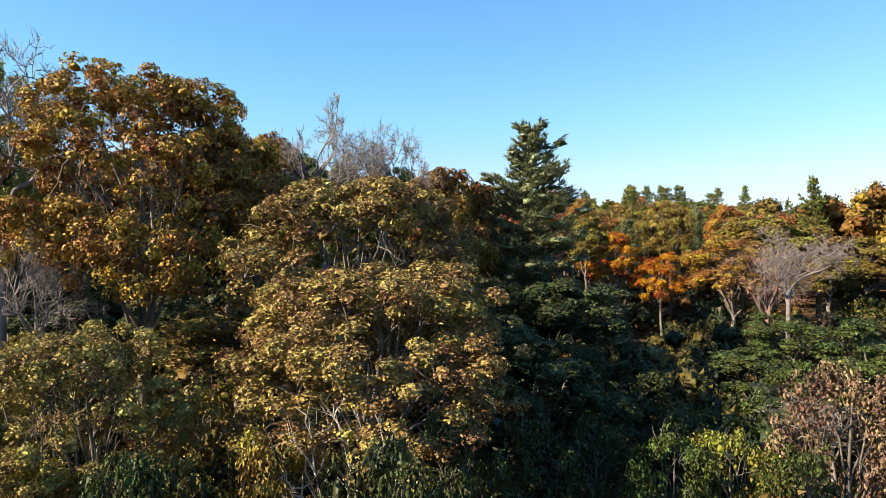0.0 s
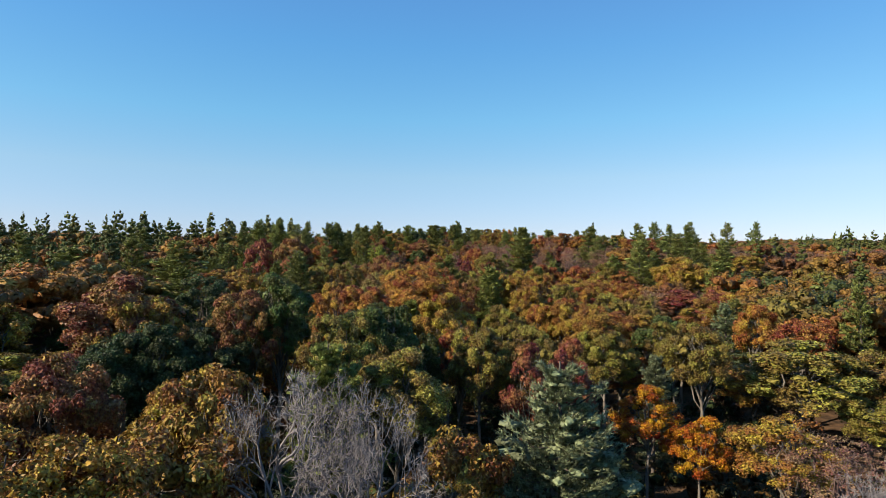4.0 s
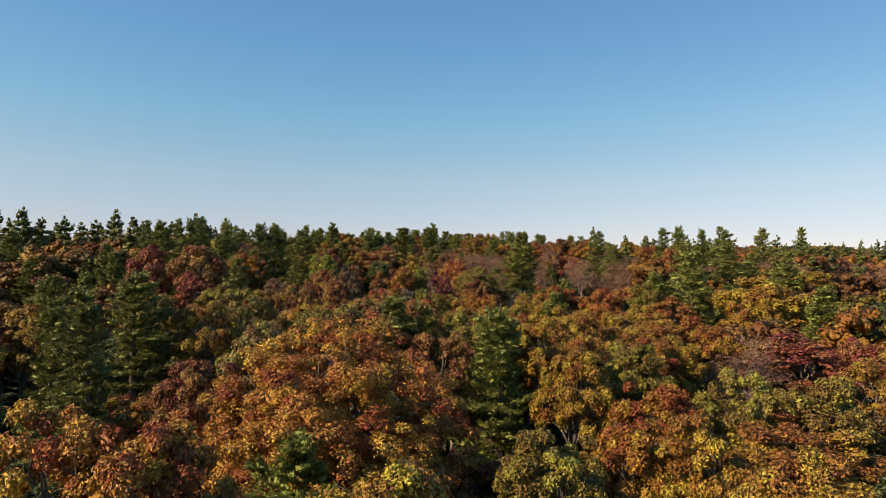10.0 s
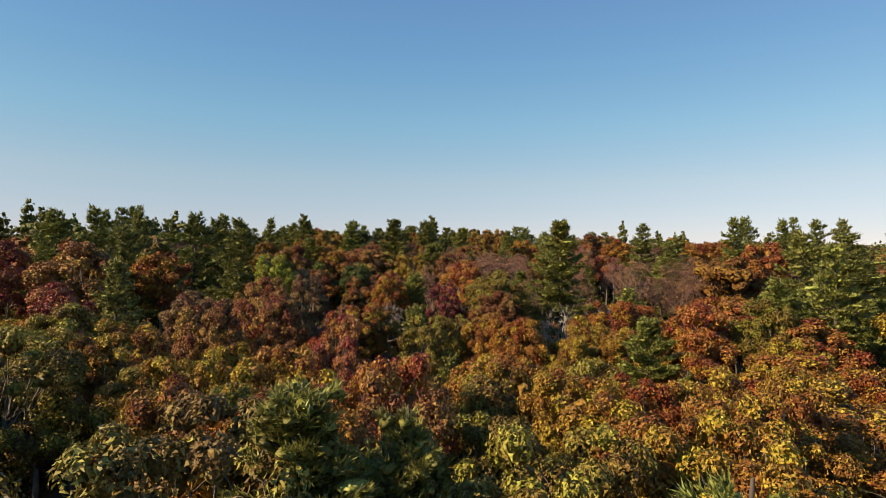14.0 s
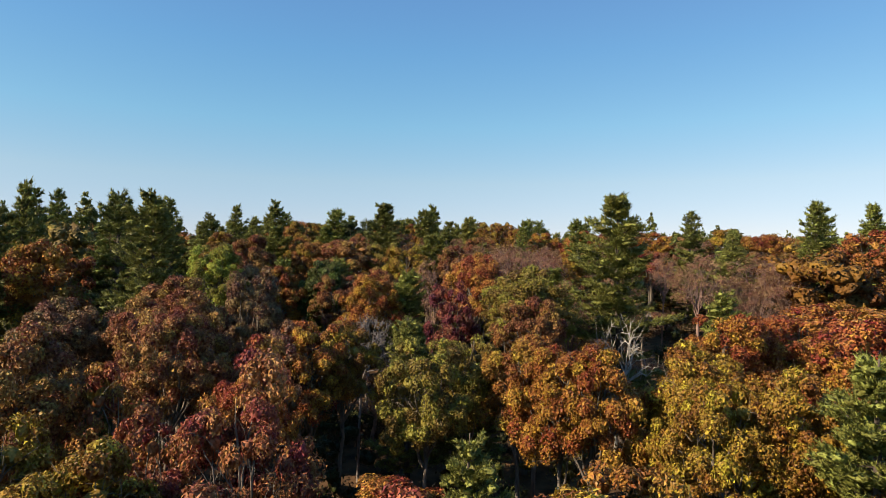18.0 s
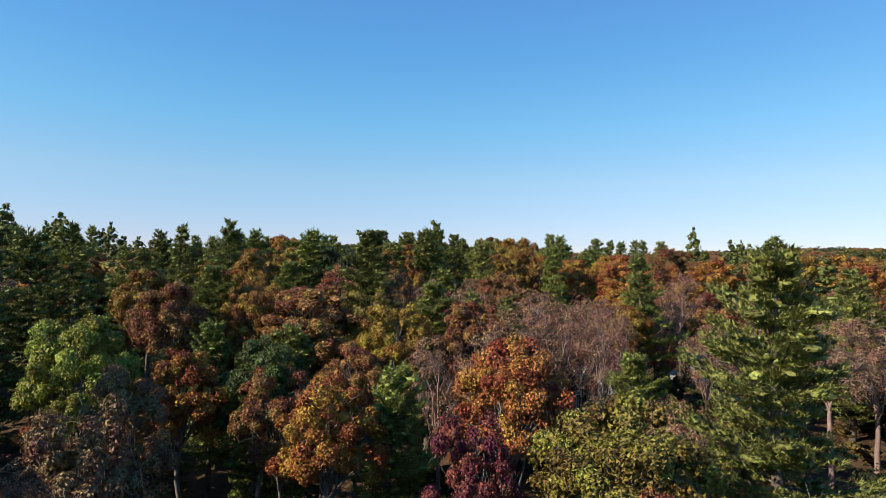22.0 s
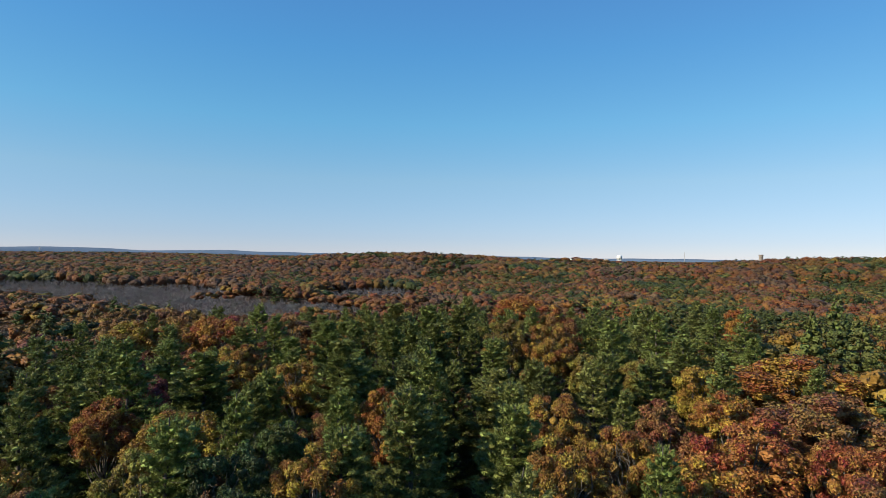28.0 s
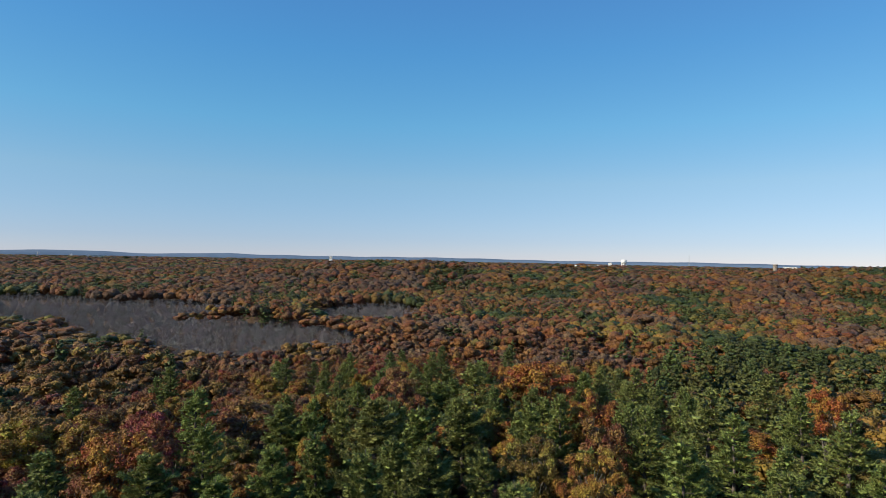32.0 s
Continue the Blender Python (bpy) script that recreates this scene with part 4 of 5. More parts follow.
tree("maple", "rust", 12.5, 215.5, 16.5, 8.2)
tree("thin", "dusk", 37.1, 216.2, 16.0, 6.6)
tree("maple", "red", 42.4, 216.3, 14.1, 7.2)
tree("oak", "orange", 28.2, 216.5, 14.3, 8.4)
tree("oak", "orange", -18.2, 217.2, 17.6, 6.8)
tree("maple", "rust", -7.0, 222.2, 16.9, 6.7)
tree("pine", "pinelight", 11.5, 223.6, 20.6, 8.7)
tree("pine", "pine", -23.4, 223.7, 22.3, 9.4)
tree("pine", "pine", -18.5, 225.4, 17.9, 7.6)
tree("thin", "dusk", 56.0, 227.4, 16.8, 7.9)
tree("maple", "rust", 39.5, 227.6, 17.1, 8.6)
tree("pine", "pine", -31.6, 227.6, 21.4, 9.0)
tree("pine", "pine", 22.7, 228.5, 19.5, 8.4)
tree("oak", "dark", -9.0, 229.3, 19.0, 7.4)
tree("pine", "pine", -13.4, 229.6, 21.1, 8.9)
tree("oak", "fire", 69.8, 229.6, 17.1, 8.9)
tree("oak", "gold", -3.3, 230.3, 19.0, 7.4)
tree("oak", "olive", -16.3, 231.3, 18.2, 7.1)
tree("oak", "amber", 16.8, 232.4, 19.5, 7.7)
tree("oak", "orange", 27.2, 233.4, 17.2, 7.8)
tree("pine", "pine", -1.0, 233.5, 19.8, 8.5)
tree("pine", "pine", -38.7, 234.1, 17.5, 11.7)
tree("oak", "gold", 66.7, 235.0, 18.2, 11.4)
tree("pine", "pine", 4.8, 236.7, 22.1, 9.5)
tree("oak", "orange", 51.4, 237.1, 17.4, 11.4)
tree("pine", "pinelight", 12.9, 238.3, 20.3, 8.7)
tree("oak", "fire", 43.8, 238.3, 16.5, 7.1)
tree("oak", "rust", 59.8, 239.0, 16.9, 10.9)
tree("oak", "amber", 23.9, 239.3, 18.2, 7.0)
tree("oak", "green", -7.7, 239.3, 18.5, 7.3)
tree("pine", "pinelight", -10.6, 240.6, 20.7, 8.8)
tree("pine", "pine", -0.5, 241.3, 17.4, 7.4)
tree("pine", "pine", -30.9, 241.5, 19.6, 8.4)
tree("oak", "gold", -17.6, 241.7, 18.4, 9.3)
tree("oak", "fire", 36.7, 242.9, 18.1, 10.5)
tree("pine", "pine", -3.2, 246.5, 19.7, 8.4)
tree("pine", "pine", 5.6, 246.8, 23.3, 9.9)
tree("oak", "orange", -26.6, 247.2, 17.6, 6.8)
tree("oak", "rust", 47.1, 247.3, 18.8, 12.9)
tree("oak", "orange", 1.9, 247.3, 19.1, 7.4)
tree("pine", "pinelight", 39.9, 249.3, 13.6, 7.3)
tree("pine", "pine", -21.9, 249.3, 16.7, 7.3)
tree("oak", "amber", 19.8, 249.4, 18.4, 8.0)
tree("oak", "rust", 52.3, 251.7, 17.7, 9.6)
tree("oak", "rust", 32.4, 252.4, 17.2, 7.7)
tree("oak", "orange", 41.1, 254.7, 17.7, 9.3)
tree("pine", "pine", 29.2, 256.3, 17.4, 7.4)
tree("pine", "pine", -37.0, 259.5, 19.3, 8.5)
tree("maple", "crimson", -28.4, 260.1, 17.9, 6.2)
tree("pine", "pine", 9.9, 263.5, 18.7, 8.1)
tree("pine", "pine", -23.1, 264.0, 19.6, 11.4)
tree("pine", "pine", -34.9, 266.1, 21.1, 11.7)
tree("pine", "pinelight", 29.5, 266.4, 18.3, 7.8)
tree("oak", "gold", -12.0, 266.5, 17.8, 8.4)
tree("oak", "gold", 45.0, 267.5, 18.3, 8.5)
tree("pine", "pine", -4.8, 269.6, 17.9, 8.8)
tree("pine", "pine", -48.3, 269.9, 18.7, 10.5)
tree("oak", "orange", 59.3, 271.2, 19.1, 17.5)
tree("pine", "pine", 21.1, 271.5, 17.5, 8.1)
tree("pine", "pine", 72.6, 273.0, 18.4, 10.9)
tree("pine", "pinelight", 39.3, 273.7, 18.7, 9.2)
tree("oak", "amber", -21.7, 276.5, 18.7, 8.5)
tree("pine", "pine", -32.7, 276.9, 19.7, 10.4)
tree("pine", "pine", 16.2, 278.7, 19.2, 9.7)
tree("pine", "pine", -16.3, 282.6, 18.6, 9.1)
tree("pine", "pine", 0.7, 282.6, 21.3, 9.2)
tree("pine", "pine", 48.5, 282.8, 20.2, 10.1)
tree("oak", "amber", 26.3, 284.5, 21.4, 8.2)
tree("pine", "pine", -10.8, 286.6, 21.0, 9.0)
tree("pine", "pine", 38.5, 286.7, 22.6, 9.7)
tree("pine", "pine", 13.6, 287.6, 20.6, 8.9)
tree("pine", "pine", 50.0, 287.7, 21.9, 9.4)
tree("pine", "pine", -37.3, 288.0, 20.8, 11.1)
tree("pine", "pine", 63.3, 288.7, 19.9, 9.7)
tree("oak", "olive", 20.4, 289.5, 21.5, 8.4)
tree("oak", "orange", -30.4, 291.7, 21.5, 9.4)
tree("pine", "pine", 76.7, 292.0, 19.9, 11.1)
tree("pine", "pine", -6.8, 293.7, 21.0, 9.6)
tree("pine", "pine", -20.9, 293.9, 21.5, 10.4)
tree("pine", "pine", 6.5, 297.8, 22.9, 9.8)
tree("pine", "pine", 50.4, 299.0, 22.8, 11.1)
tree("pine", "pine", 37.9, 299.9, 23.8, 10.4)
tree("maple", "rust", 32.8, 300.3, 22.2, 7.0)
tree("pine", "pine", 68.7, 301.9, 23.0, 10.6)
tree("pine", "pinelight", -0.0, 303.1, 23.3, 11.7)
tree("pine", "pine", 12.7, 304.8, 23.0, 10.1)
tree("pine", "pine", 22.0, 304.9, 22.6, 10.6)
tree("maple", "red", -34.1, 306.7, 20.5, 9.4)
tree("oak", "gold", -53.0, 308.1, 19.3, 11.4)
tree("pine", "pine", 28.2, 309.8, 23.0, 9.8)
tree("oak", "amber", -46.7, 310.1, 19.6, 11.6)
tree("pine", "pine", 69.2, 313.0, 23.2, 11.0)
tree("oak", "orange", 33.7, 313.6, 23.2, 8.9)
tree("pine", "pine", 53.5, 313.8, 23.5, 10.1)
tree("pine", "pine", -30.6, 314.8, 22.7, 9.7)
tree("oak", "orange", 78.7, 320.6, 22.8, 8.8)
tree("oak", "rust", -24.0, 323.4, 20.2, 13.3)
tree("oak", "gold", -10.9, 325.4, 19.9, 7.7)
tree("pine", "pine", 71.7, 327.1, 24.0, 11.5)
tree("oak", "rust", 1.3, 336.8, 24.0, 10.0)
tree("pine", "pine", 48.2, 336.8, 23.5, 10.0)
tree("pine", "pine", 18.4, 337.9, 25.1, 10.8)
tree("oak", "orange", 31.6, 340.5, 24.9, 14.2)

# ---- the rest of the wood ----
MARSH = ((-80, 542, 52, 60), (-35, 700, 42, 90), (-270, 690, 130, 110), (-140, 578, 70, 55), (-420, 720, 140, 120), (-150, 425, 45, 26))


def marsh(x, y):
    return any(((x - a) / r) ** 2 + ((y - b) / s) ** 2 + 0.25 * math.sin(x * 0.06) * math.sin(y * 0.05) < 1 for a, b, r, s in MARSH)


def mixture(x, y, rng):
    """What grows at a place: (kind, colour)."""
    u = rng.random()
    stand = 1.3 * noise.noise((x * 0.011, y * 0.007, 3.1)) + 0.4 * noise.noise((x * 0.035, y * 0.03, 7.7))
    if marsh(x, y):
        return "bare", "greytwig"
    if y < 50:
        return ("oak", rng.choice(("olive", "green", "amber", "dark", "olive"))) if u < 0.85 else ("pine", "pine")
    if y < 140:
        if u < (0.24 if x < -30 and y > 75 else 0.06) + 0.15 * stand:
            return "pine", rng.choice(("pine", "pinelight", "pineblue", "pine"))
        return "oak", rng.choice(("amber", "olive", "amber", "orange", "olive", "green", "rust", "green", "gold"))
    if y < 252 and x > -28:
        if u < (0.17 if x > 45 else 0.06) + 0.2 * stand:
            return "pine", rng.choice(("pine", "pinelight", "pine", "pinelight"))
        if u < 0.70:
            return ("maple" if u < 0.5 else "oak"), rng.choice(("rust", "brown", "fire", "rust", "amber", "orange", "brown", "rust"))
        return "bare", "browntwig"
    if y < 288 or (y < 385 and x > -20):
        if u < 0.46 + 0.3 * stand - (0.15 if x > 75 else 0):
            return "pine", rng.choice(("pine", "pine", "pinedark", "pinelight", "pine"))
        return "oak", rng.choice(("rust", "orange", "amber", "gold", "rust", "olive", "brown"))
    pines = max(0.03, min(0.8, -0.03 + 1.3 * stand + (0.3 if x > -10 and y < 460 else 0.2 if x > 0 and y < 1000 else 0.0))) * (0.15 if marsh(x * 0.97, y + 45) or marsh(x, y + 80) else 1)
    if x < 0 and y < 480:
        pines *= 0.4
        if pines < u < 0.8:
            return "oak", rng.choice(("rust", "rust", "brown", "red", "rust", "fire", "brown", "amber"))
    if u < pines:
        return "pine", rng.choice(("pine", "pinedark", "pinedark"))
    warm = noise.noise((x * 0.025, y * 0.018, 5.5))
    tones = ("brown", "rust", "fire", "rust", "orange", "amber", "olive", "green")
    step = int((0.45 + 0.9 * warm + 0.35 * noise.noise((x * 0.007, y * 0.005, 1.5)) + rng.gauss(0, 0.13)) * len(tones))
    return ("bare", "browntwig") if u > 0.95 else ("oak", tones[max(0, min(len(tones) - 1, step))])


TWIGS = {"greytwig": (0.30, 0.27, 0.265), "browntwig": (0.27, 0.19, 0.165)}


def scatter():
    """Places for the trees between the single ones, closest set near the way."""
    rng = random.Random(11)
    cells = {}
    for x, y, w in STANDING:
        cells.setdefault((int(x // 10), int(y // 10)), []).append((x, y, w))
    spots = []
    y = -150.0
    while y < 760:
        step = 6.4 if y < 350 else 7.0 + (y - 350) * 0.004
        half_l, half_r = max(150, 55 + 0.80 * (y + 25)), max(150, 38 + 0.80 * (y + 25))
        if y > 230:
            half_l, half_r = 265 + 0.74 * (y - 230), 248 + 0.74 * (y - 230)
        x = -half_l
        while x < half_r:
            px, py = x + rng.uniform(-0.42, 0.42) * step, y + rng.uniform(-0.42, 0.42) * step
            x += step
            if -34 < px < 50 and -12 < py < 62 or (abs(px) < 14 and abs(py) < 16):
                continue
            if any(math.hypot(px - a, py - b) < 0.38 * c + 2.2 for i in (-1, 0, 1) for j in (-1, 0, 1) for a, b, c in cells.get((int(px // 10) + i, int(py // 10) + j), ())):
                continue
            if (abs(px - 37) < 7 and abs(py - 183) < 8) or (abs(px - 45) < 8 and abs(py - 226) < 8):
                continue
            kind, colour = mixture(px, py, rng)
            spots.append((px, py, kind, colour, rng.random()))
        y += step
    return spots


def spire(seed, n, size, h=19.0, w=7.6, base=0.25, boughs=40):
    """A white pine seen from afar: ragged boughs in tiers, each a long clump with sprays of needles."""
    rng = np.random.default_rng(seed)
    s = Shape()
    u = np.clip((np.arange(boughs) + rng.uniform(0, 0.8, boughs)) / boughs, 0, 0.97)
    u = np.round(u * 9) / 9 * 0.4 + u * 0.6
    a = np.arange(boughs) * 2.4 + rng.normal(0, 0.35, boughs)
    reach = (w / 2 * np.minimum(1, 0.7 + 1.2 * u) * (1 - u) ** 0.65 + 0.25) * rng.uniform(0.55, 1.15, boughs)
    rise = reach * (0.10 + 0.55 * u) * rng.uniform(0.6, 1.3, boughs)
    z = h * (base + (1 - base) * u)
    d = np.stack((np.cos(a), np.sin(a), np.zeros(boughs)), -1)
    side = np.stack((-d[:, 1], d[:, 0], np.zeros(boughs)), -1)
    tone = rng.uniform(0, 1, boughs)
    k = rng.choice(boughs, n, p=(reach ** 1.3) / np.sum(reach ** 1.3))
    t = rng.uniform(0.1, 1.0, n) ** 0.7
    at = d[k] * (reach[k] * t)[:, None] + side[k] * (rng.uniform(-1, 1, n) * 0.3 * reach[k] * np.sin(t * 2.6))[:, None]
    at[:, 2] = z[k] + rise[k] * t ** 2 + rng.uniform(-0.2, 0.35, n)
    s.tris(leaf_tris(rng, at, unit(d[k] * 0.5 + np.array([0, 0, 1.0])), size, droop=-0.25), np.clip(tone[k] + rng.normal(0, 0.15, n), 0, 1))
    s.tube(((0, 0, -0.5), (0, 0, h * 0.6), (0, 0, h * 0.985)), (0.2, 0.13, 0.03), 3)
    mid = d * (reach * 0.5)[:, None]
    mid[:, 2] = z + rise * 0.25
    s.blobs(rng, mid, np.stack((reach * 0.5, reach * 0.27 + 0.1, np.full(boughs, h * 0.022) + 0.06 * reach), -1), None, tone, rough=0.35, turn=a)
    return s.arrays()


def brush(seed, n, h=9.0, w=5.0):
    """A leafless young tree: a thin stem and a haze of upright twigs."""
    rng = np.random.default_rng(seed)
    s = Shape()
    foot = np.stack((rng.normal(0, w * 0.16, n), rng.normal(0, w * 0.16, n), rng.uniform(0.15, 0.75, n) * h), -1)
    way = unit(ball(rng, n) * 0.75 + np.array([0, 0, 1.0]))
    L = h * rng.uniform(0.18, 0.36, (n, 1))
    ac = unit(np.cross(way, ball(rng, n))) * 0.10
    s.tris(np.stack((foot - ac, foot + ac, foot + way * L), 1), rng.uniform(0, 1, n))
    s.tube(((0, 0, -0.5), (0.1, 0, h * 0.5), (0, 0.1, h * 0.95)), (0.12, 0.08, 0.02), 3)
    return s.arrays()


def low_kinds():
    """Cheaper shapes of the same trees for the joined stands: (vertices, triangles, tone)."""
    kinds = {"oak": [broadleaf(900 + k, 220, 0.52, 6, 18)[1].arrays() for k in range(4)],
             "maple": [broadleaf(940 + k, 170, 0.5, 5, 16, h=14, w=7.5)[1].arrays() for k in range(2)],
             "pine": [spire(960 + k, 260, 0.9, 19, (9.0, 8.0, 9.6, 8.6)[k], 0.22, 26) for k in range(4)],
             "oak_mid": [broadleaf(1000 + k, 1300, 0.40, 10, 36, base=0.45)[1].arrays() for k in range(4)],
             "maple_mid": [broadleaf(1040 + k, 1100, 0.36, 9, 32, h=14, w=7.5, base=0.4)[1].arrays() for k in range(3)],
             "pine_mid": [spire(1060 + k, 1000, 0.62, 19, (9.0, 8.0, 9.6, 8.6)[k], 0.2, 48) for k in range(4)],
             "bare": [brush(980 + k, 150) for k in range(3)],
             "oak_far": [broadleaf(920 + k, 24, 1.2, 3, 7)[1].arrays() for k in range(3)],
             "pine_far": [spire(970 + k, 60, 1.4, 19, 9.4, 0.25, 11) for k in range(3)]}
    return kinds


def joined(name, placed, shapes, mat, label):
    """Many trees as one mesh. placed: (x, y, z, kind, colour, height scale, width scale, turn)."""
    V, Fc, C, T, n = [], [], [], [], 0
    for x, y, z, kind, rgb, sh, sw, turn, pick in placed:
        v, f, c = shapes[kind][pick % len(shapes[kind])]
        ca, sa = math.cos(turn) * sw, math.sin(turn) * sw
        p = np.empty_like(v)
        p[:, 0], p[:, 1], p[:, 2] = v[:, 0] * ca - v[:, 1] * sa + x, v[:, 0] * sa + v[:, 1] * ca + y, v[:, 2] * sh + z
        V.append(p)
        Fc.append(f + n)
        C.append(c)
        T.append(np.broadcast_to(np.array((*rgb, 1.0)), (len(f), 4)))
        n += len(v)
    me = tri_mesh(name, np.concatenate(V), np.concatenate(Fc), np.concatenate(C), np.concatenate(T), mat, True)
    return tagged(new(name, me), label, "woods", kind="stuff")


# far below 1 puts dimness into the base colour of distant woods and bushes
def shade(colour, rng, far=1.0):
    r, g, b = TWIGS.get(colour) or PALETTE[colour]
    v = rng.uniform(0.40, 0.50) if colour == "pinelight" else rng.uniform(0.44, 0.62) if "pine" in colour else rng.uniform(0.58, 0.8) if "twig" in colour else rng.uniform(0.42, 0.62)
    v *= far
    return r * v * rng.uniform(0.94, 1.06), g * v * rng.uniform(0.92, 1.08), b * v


def fill_wood():
    rng = random.Random(5)
    spots = scatter()
    spots.sort(key=lambda s: math.hypot(s[0], max(0, 40 - s[1], s[1] - 380)))
    left = {"oak": 105, "maple": 230, "pine": 150, "bare": 80}
    rest = []
    for x, y, kind, colour, u in spots:
        if kind == "oak" and colour in ("rust", "brown", "fire", "red"):
            kind = "maple"
        if left[kind] > 0 and y > 20 and not marsh(x, y):
            left[kind] -= 1
            low = (0.7 if abs(x) < 42 and y < 200 else 0.85 if abs(x) < 42 and y < 230 else 1.15 if y > 200 else 1.0) * (0.88 if kind == "pine" and y < 140 else 1.0)
            h = {"oak": rng.uniform(13, 15.5), "maple": rng.uniform(11.5, 14), "pine": rng.uniform(15, 19), "bare": rng.uniform(10.5, 13)}[kind] * low
            w = {"oak": rng.uniform(7, 9.5), "maple": rng.uniform(6, 8), "pine": rng.uniform(7.5, 10), "bare": rng.uniform(6, 8)}[kind]
            tree(kind, colour, x, y, h, w)
        else:
            rest.append((x, y, kind, colour, u))
    placed = []
    shapes = low_kinds()
    for x, y, kind, colour, u in rest:
        wet = marsh(x, y)
        sh = (rng.uniform(0.86, 1.06) if y > 420 else rng.uniform(0.74, 1.12)) * (0.85 if wet else 0.72 if marsh(x * 0.97, y + 45) else 1)
        if kind == "pine" and 200 < y < 340:
            sh *= rng.choice((1.0, 1.1, 1.2))
        if y > 20 and abs(x) < min(115, 0.8 * y + 20) and y < 420 and kind != "bare":
            kind += "_mid"
        elif math.hypot(x, y - 215) > 310 or y < 20 or abs(x) > 0.8 * y + 40:
            kind = {"oak": "oak_far", "maple": "oak_far", "pine": "pine_far"}.get(kind, kind)
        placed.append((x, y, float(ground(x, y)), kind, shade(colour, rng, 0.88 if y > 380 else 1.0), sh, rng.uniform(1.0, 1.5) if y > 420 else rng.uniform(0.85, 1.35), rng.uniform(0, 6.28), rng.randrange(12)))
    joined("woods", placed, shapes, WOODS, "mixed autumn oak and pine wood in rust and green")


def far_wood():
    """Beyond the lowland: crowns as small faceted clumps, down to the hills."""
    rng = random.Random(23)
    dome = []
    for k in range(4):
        g = np.random.default_rng(40 + k)
        s = Shape()
        out = unit(ball(g, 26) + np.array([0, 0, 0.5]))
        s.tris(leaf_tris(g, np.array([0, 0, 9.5]) + out * np.array([4.0, 4.0, 4.6]), out, 2.6)[:10], g.uniform(0, 1, 10))
        s.blobs(g, np.array([[0, 0, 9.5]]), np.array([[4.3, 4.3, 5.0]]), None, np.array([0.5]), rough=0.22)
        dome.append(s.arrays())
    cone = [spire(990 + k, 16, 2.4, 16, 9.6, 0.25, 7) for k in range(2)]
    shapes = {"oak": dome, "maple": dome, "pine": cone, "bare": [brush(995, 40)]}
    placed = []
    y = 760.0
    while y < 4700:
        step = 8.0 + max(0, y - 760) * 0.011
        grow = step / 8.0
        half = 640 + 0.76 * (y - 760)
        x = -half
        while x < half:
            px, py = x + rng.uniform(-0.45, 0.45) * step, y + rng.uniform(-0.45, 0.45) * step
            x += step
            kind, colour = mixture(px, py, rng)
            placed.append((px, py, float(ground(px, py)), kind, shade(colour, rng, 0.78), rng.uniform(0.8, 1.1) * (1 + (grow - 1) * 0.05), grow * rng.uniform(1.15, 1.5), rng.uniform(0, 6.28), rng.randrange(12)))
        y += step * 1.25
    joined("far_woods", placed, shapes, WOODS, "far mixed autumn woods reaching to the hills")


def undergrowth():
    """Saplings and bushes on the forest floor, their colours dimmed for the shade there."""
    rng = random.Random(31)
    shapes = {"bush": [broadleaf(800 + k, 420, 0.24, 4, 14, h=4.5, w=5, base=0.05, core=0.6)[1].arrays() for k in range(3)]}
    placed = []
    for _ in range(1100):
        y = rng.uniform(34, 320)
        x = rng.uniform(-1, 1) * (26 + 0.3 * y)
        if (abs(x - 36) < 6 and abs(y - 182) < 7) or (abs(x - 44) < 9 and abs(y - 225) < 9):
            continue
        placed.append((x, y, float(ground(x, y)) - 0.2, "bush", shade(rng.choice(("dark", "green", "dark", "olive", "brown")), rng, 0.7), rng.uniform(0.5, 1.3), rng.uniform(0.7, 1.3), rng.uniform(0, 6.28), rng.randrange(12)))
    for _ in range(330):
        x, y = rng.uniform(-36, 52), rng.uniform(13, 66)
        if math.hypot(x, y) < 18:
            continue
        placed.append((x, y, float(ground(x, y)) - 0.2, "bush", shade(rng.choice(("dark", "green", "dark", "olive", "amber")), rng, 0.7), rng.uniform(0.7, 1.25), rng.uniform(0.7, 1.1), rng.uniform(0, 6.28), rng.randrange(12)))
    joined("undergrowth", placed, shapes, WOODS, "dark green and brown bushes dimmed for shade under the trees")


fill_wood()
undergrowth()
far_wood()

# ---- rock ledges in the wood ----
def part(name, bm, mat, parent, label=""):
    me = bpy.data.meshes.new(name)
    bm.to_mesh(me)
    bm.free()
    me.materials.append(mat)
    ob = new(name, me)
    if parent is not None:
        ob.parent = parent
    return tagged(ob, label)


def ledge(x, y, length, width, high, turn):
    """A low hump of bare granite, worn smooth and cracked."""
    bm = bmesh.new()
    bmesh.ops.create_icosphere(bm, subdivisions=4, radius=1.0)
    for v in bm.verts:
        n = noise.noise(v.co * 1.6 + Vector((x, y, 0))) * 0.28 + noise.noise(v.co * 5 + Vector((y, x, 3))) * 0.09
        step = 0.10 * math.floor((v.co.z + n) * 4) / 4
        v.co = v.co * (1 + n)
        v.co.z += step
        v.co.x *= length / 2
        v.co.y *= width / 2
        v.co.z *= high
    ob = part("rock_ledge", bm, ROCK, None)
    ob.matrix_basis = pose(x, y, float(ground(x, y)) - 0.1 * high, 0, 0, turn)
    tagged(ob, "pale grey granite ledge bare among the trees", "rock", "rock ledges")


ledge(38.0, 180.5, 7.0, 5.0, 1.1, 20)
ledge(35.0, 187.0, 6.0, 3.5, 0.6, -30)
ledge(33.5, 181.0, 3.6, 2.4, 0.5, 55)
ledge(45.8, 227.5, 11.0, 9.0, 1.7, 10)
ledge(39.0, 221.5, 5.0, 3.6, 0.7, -40)
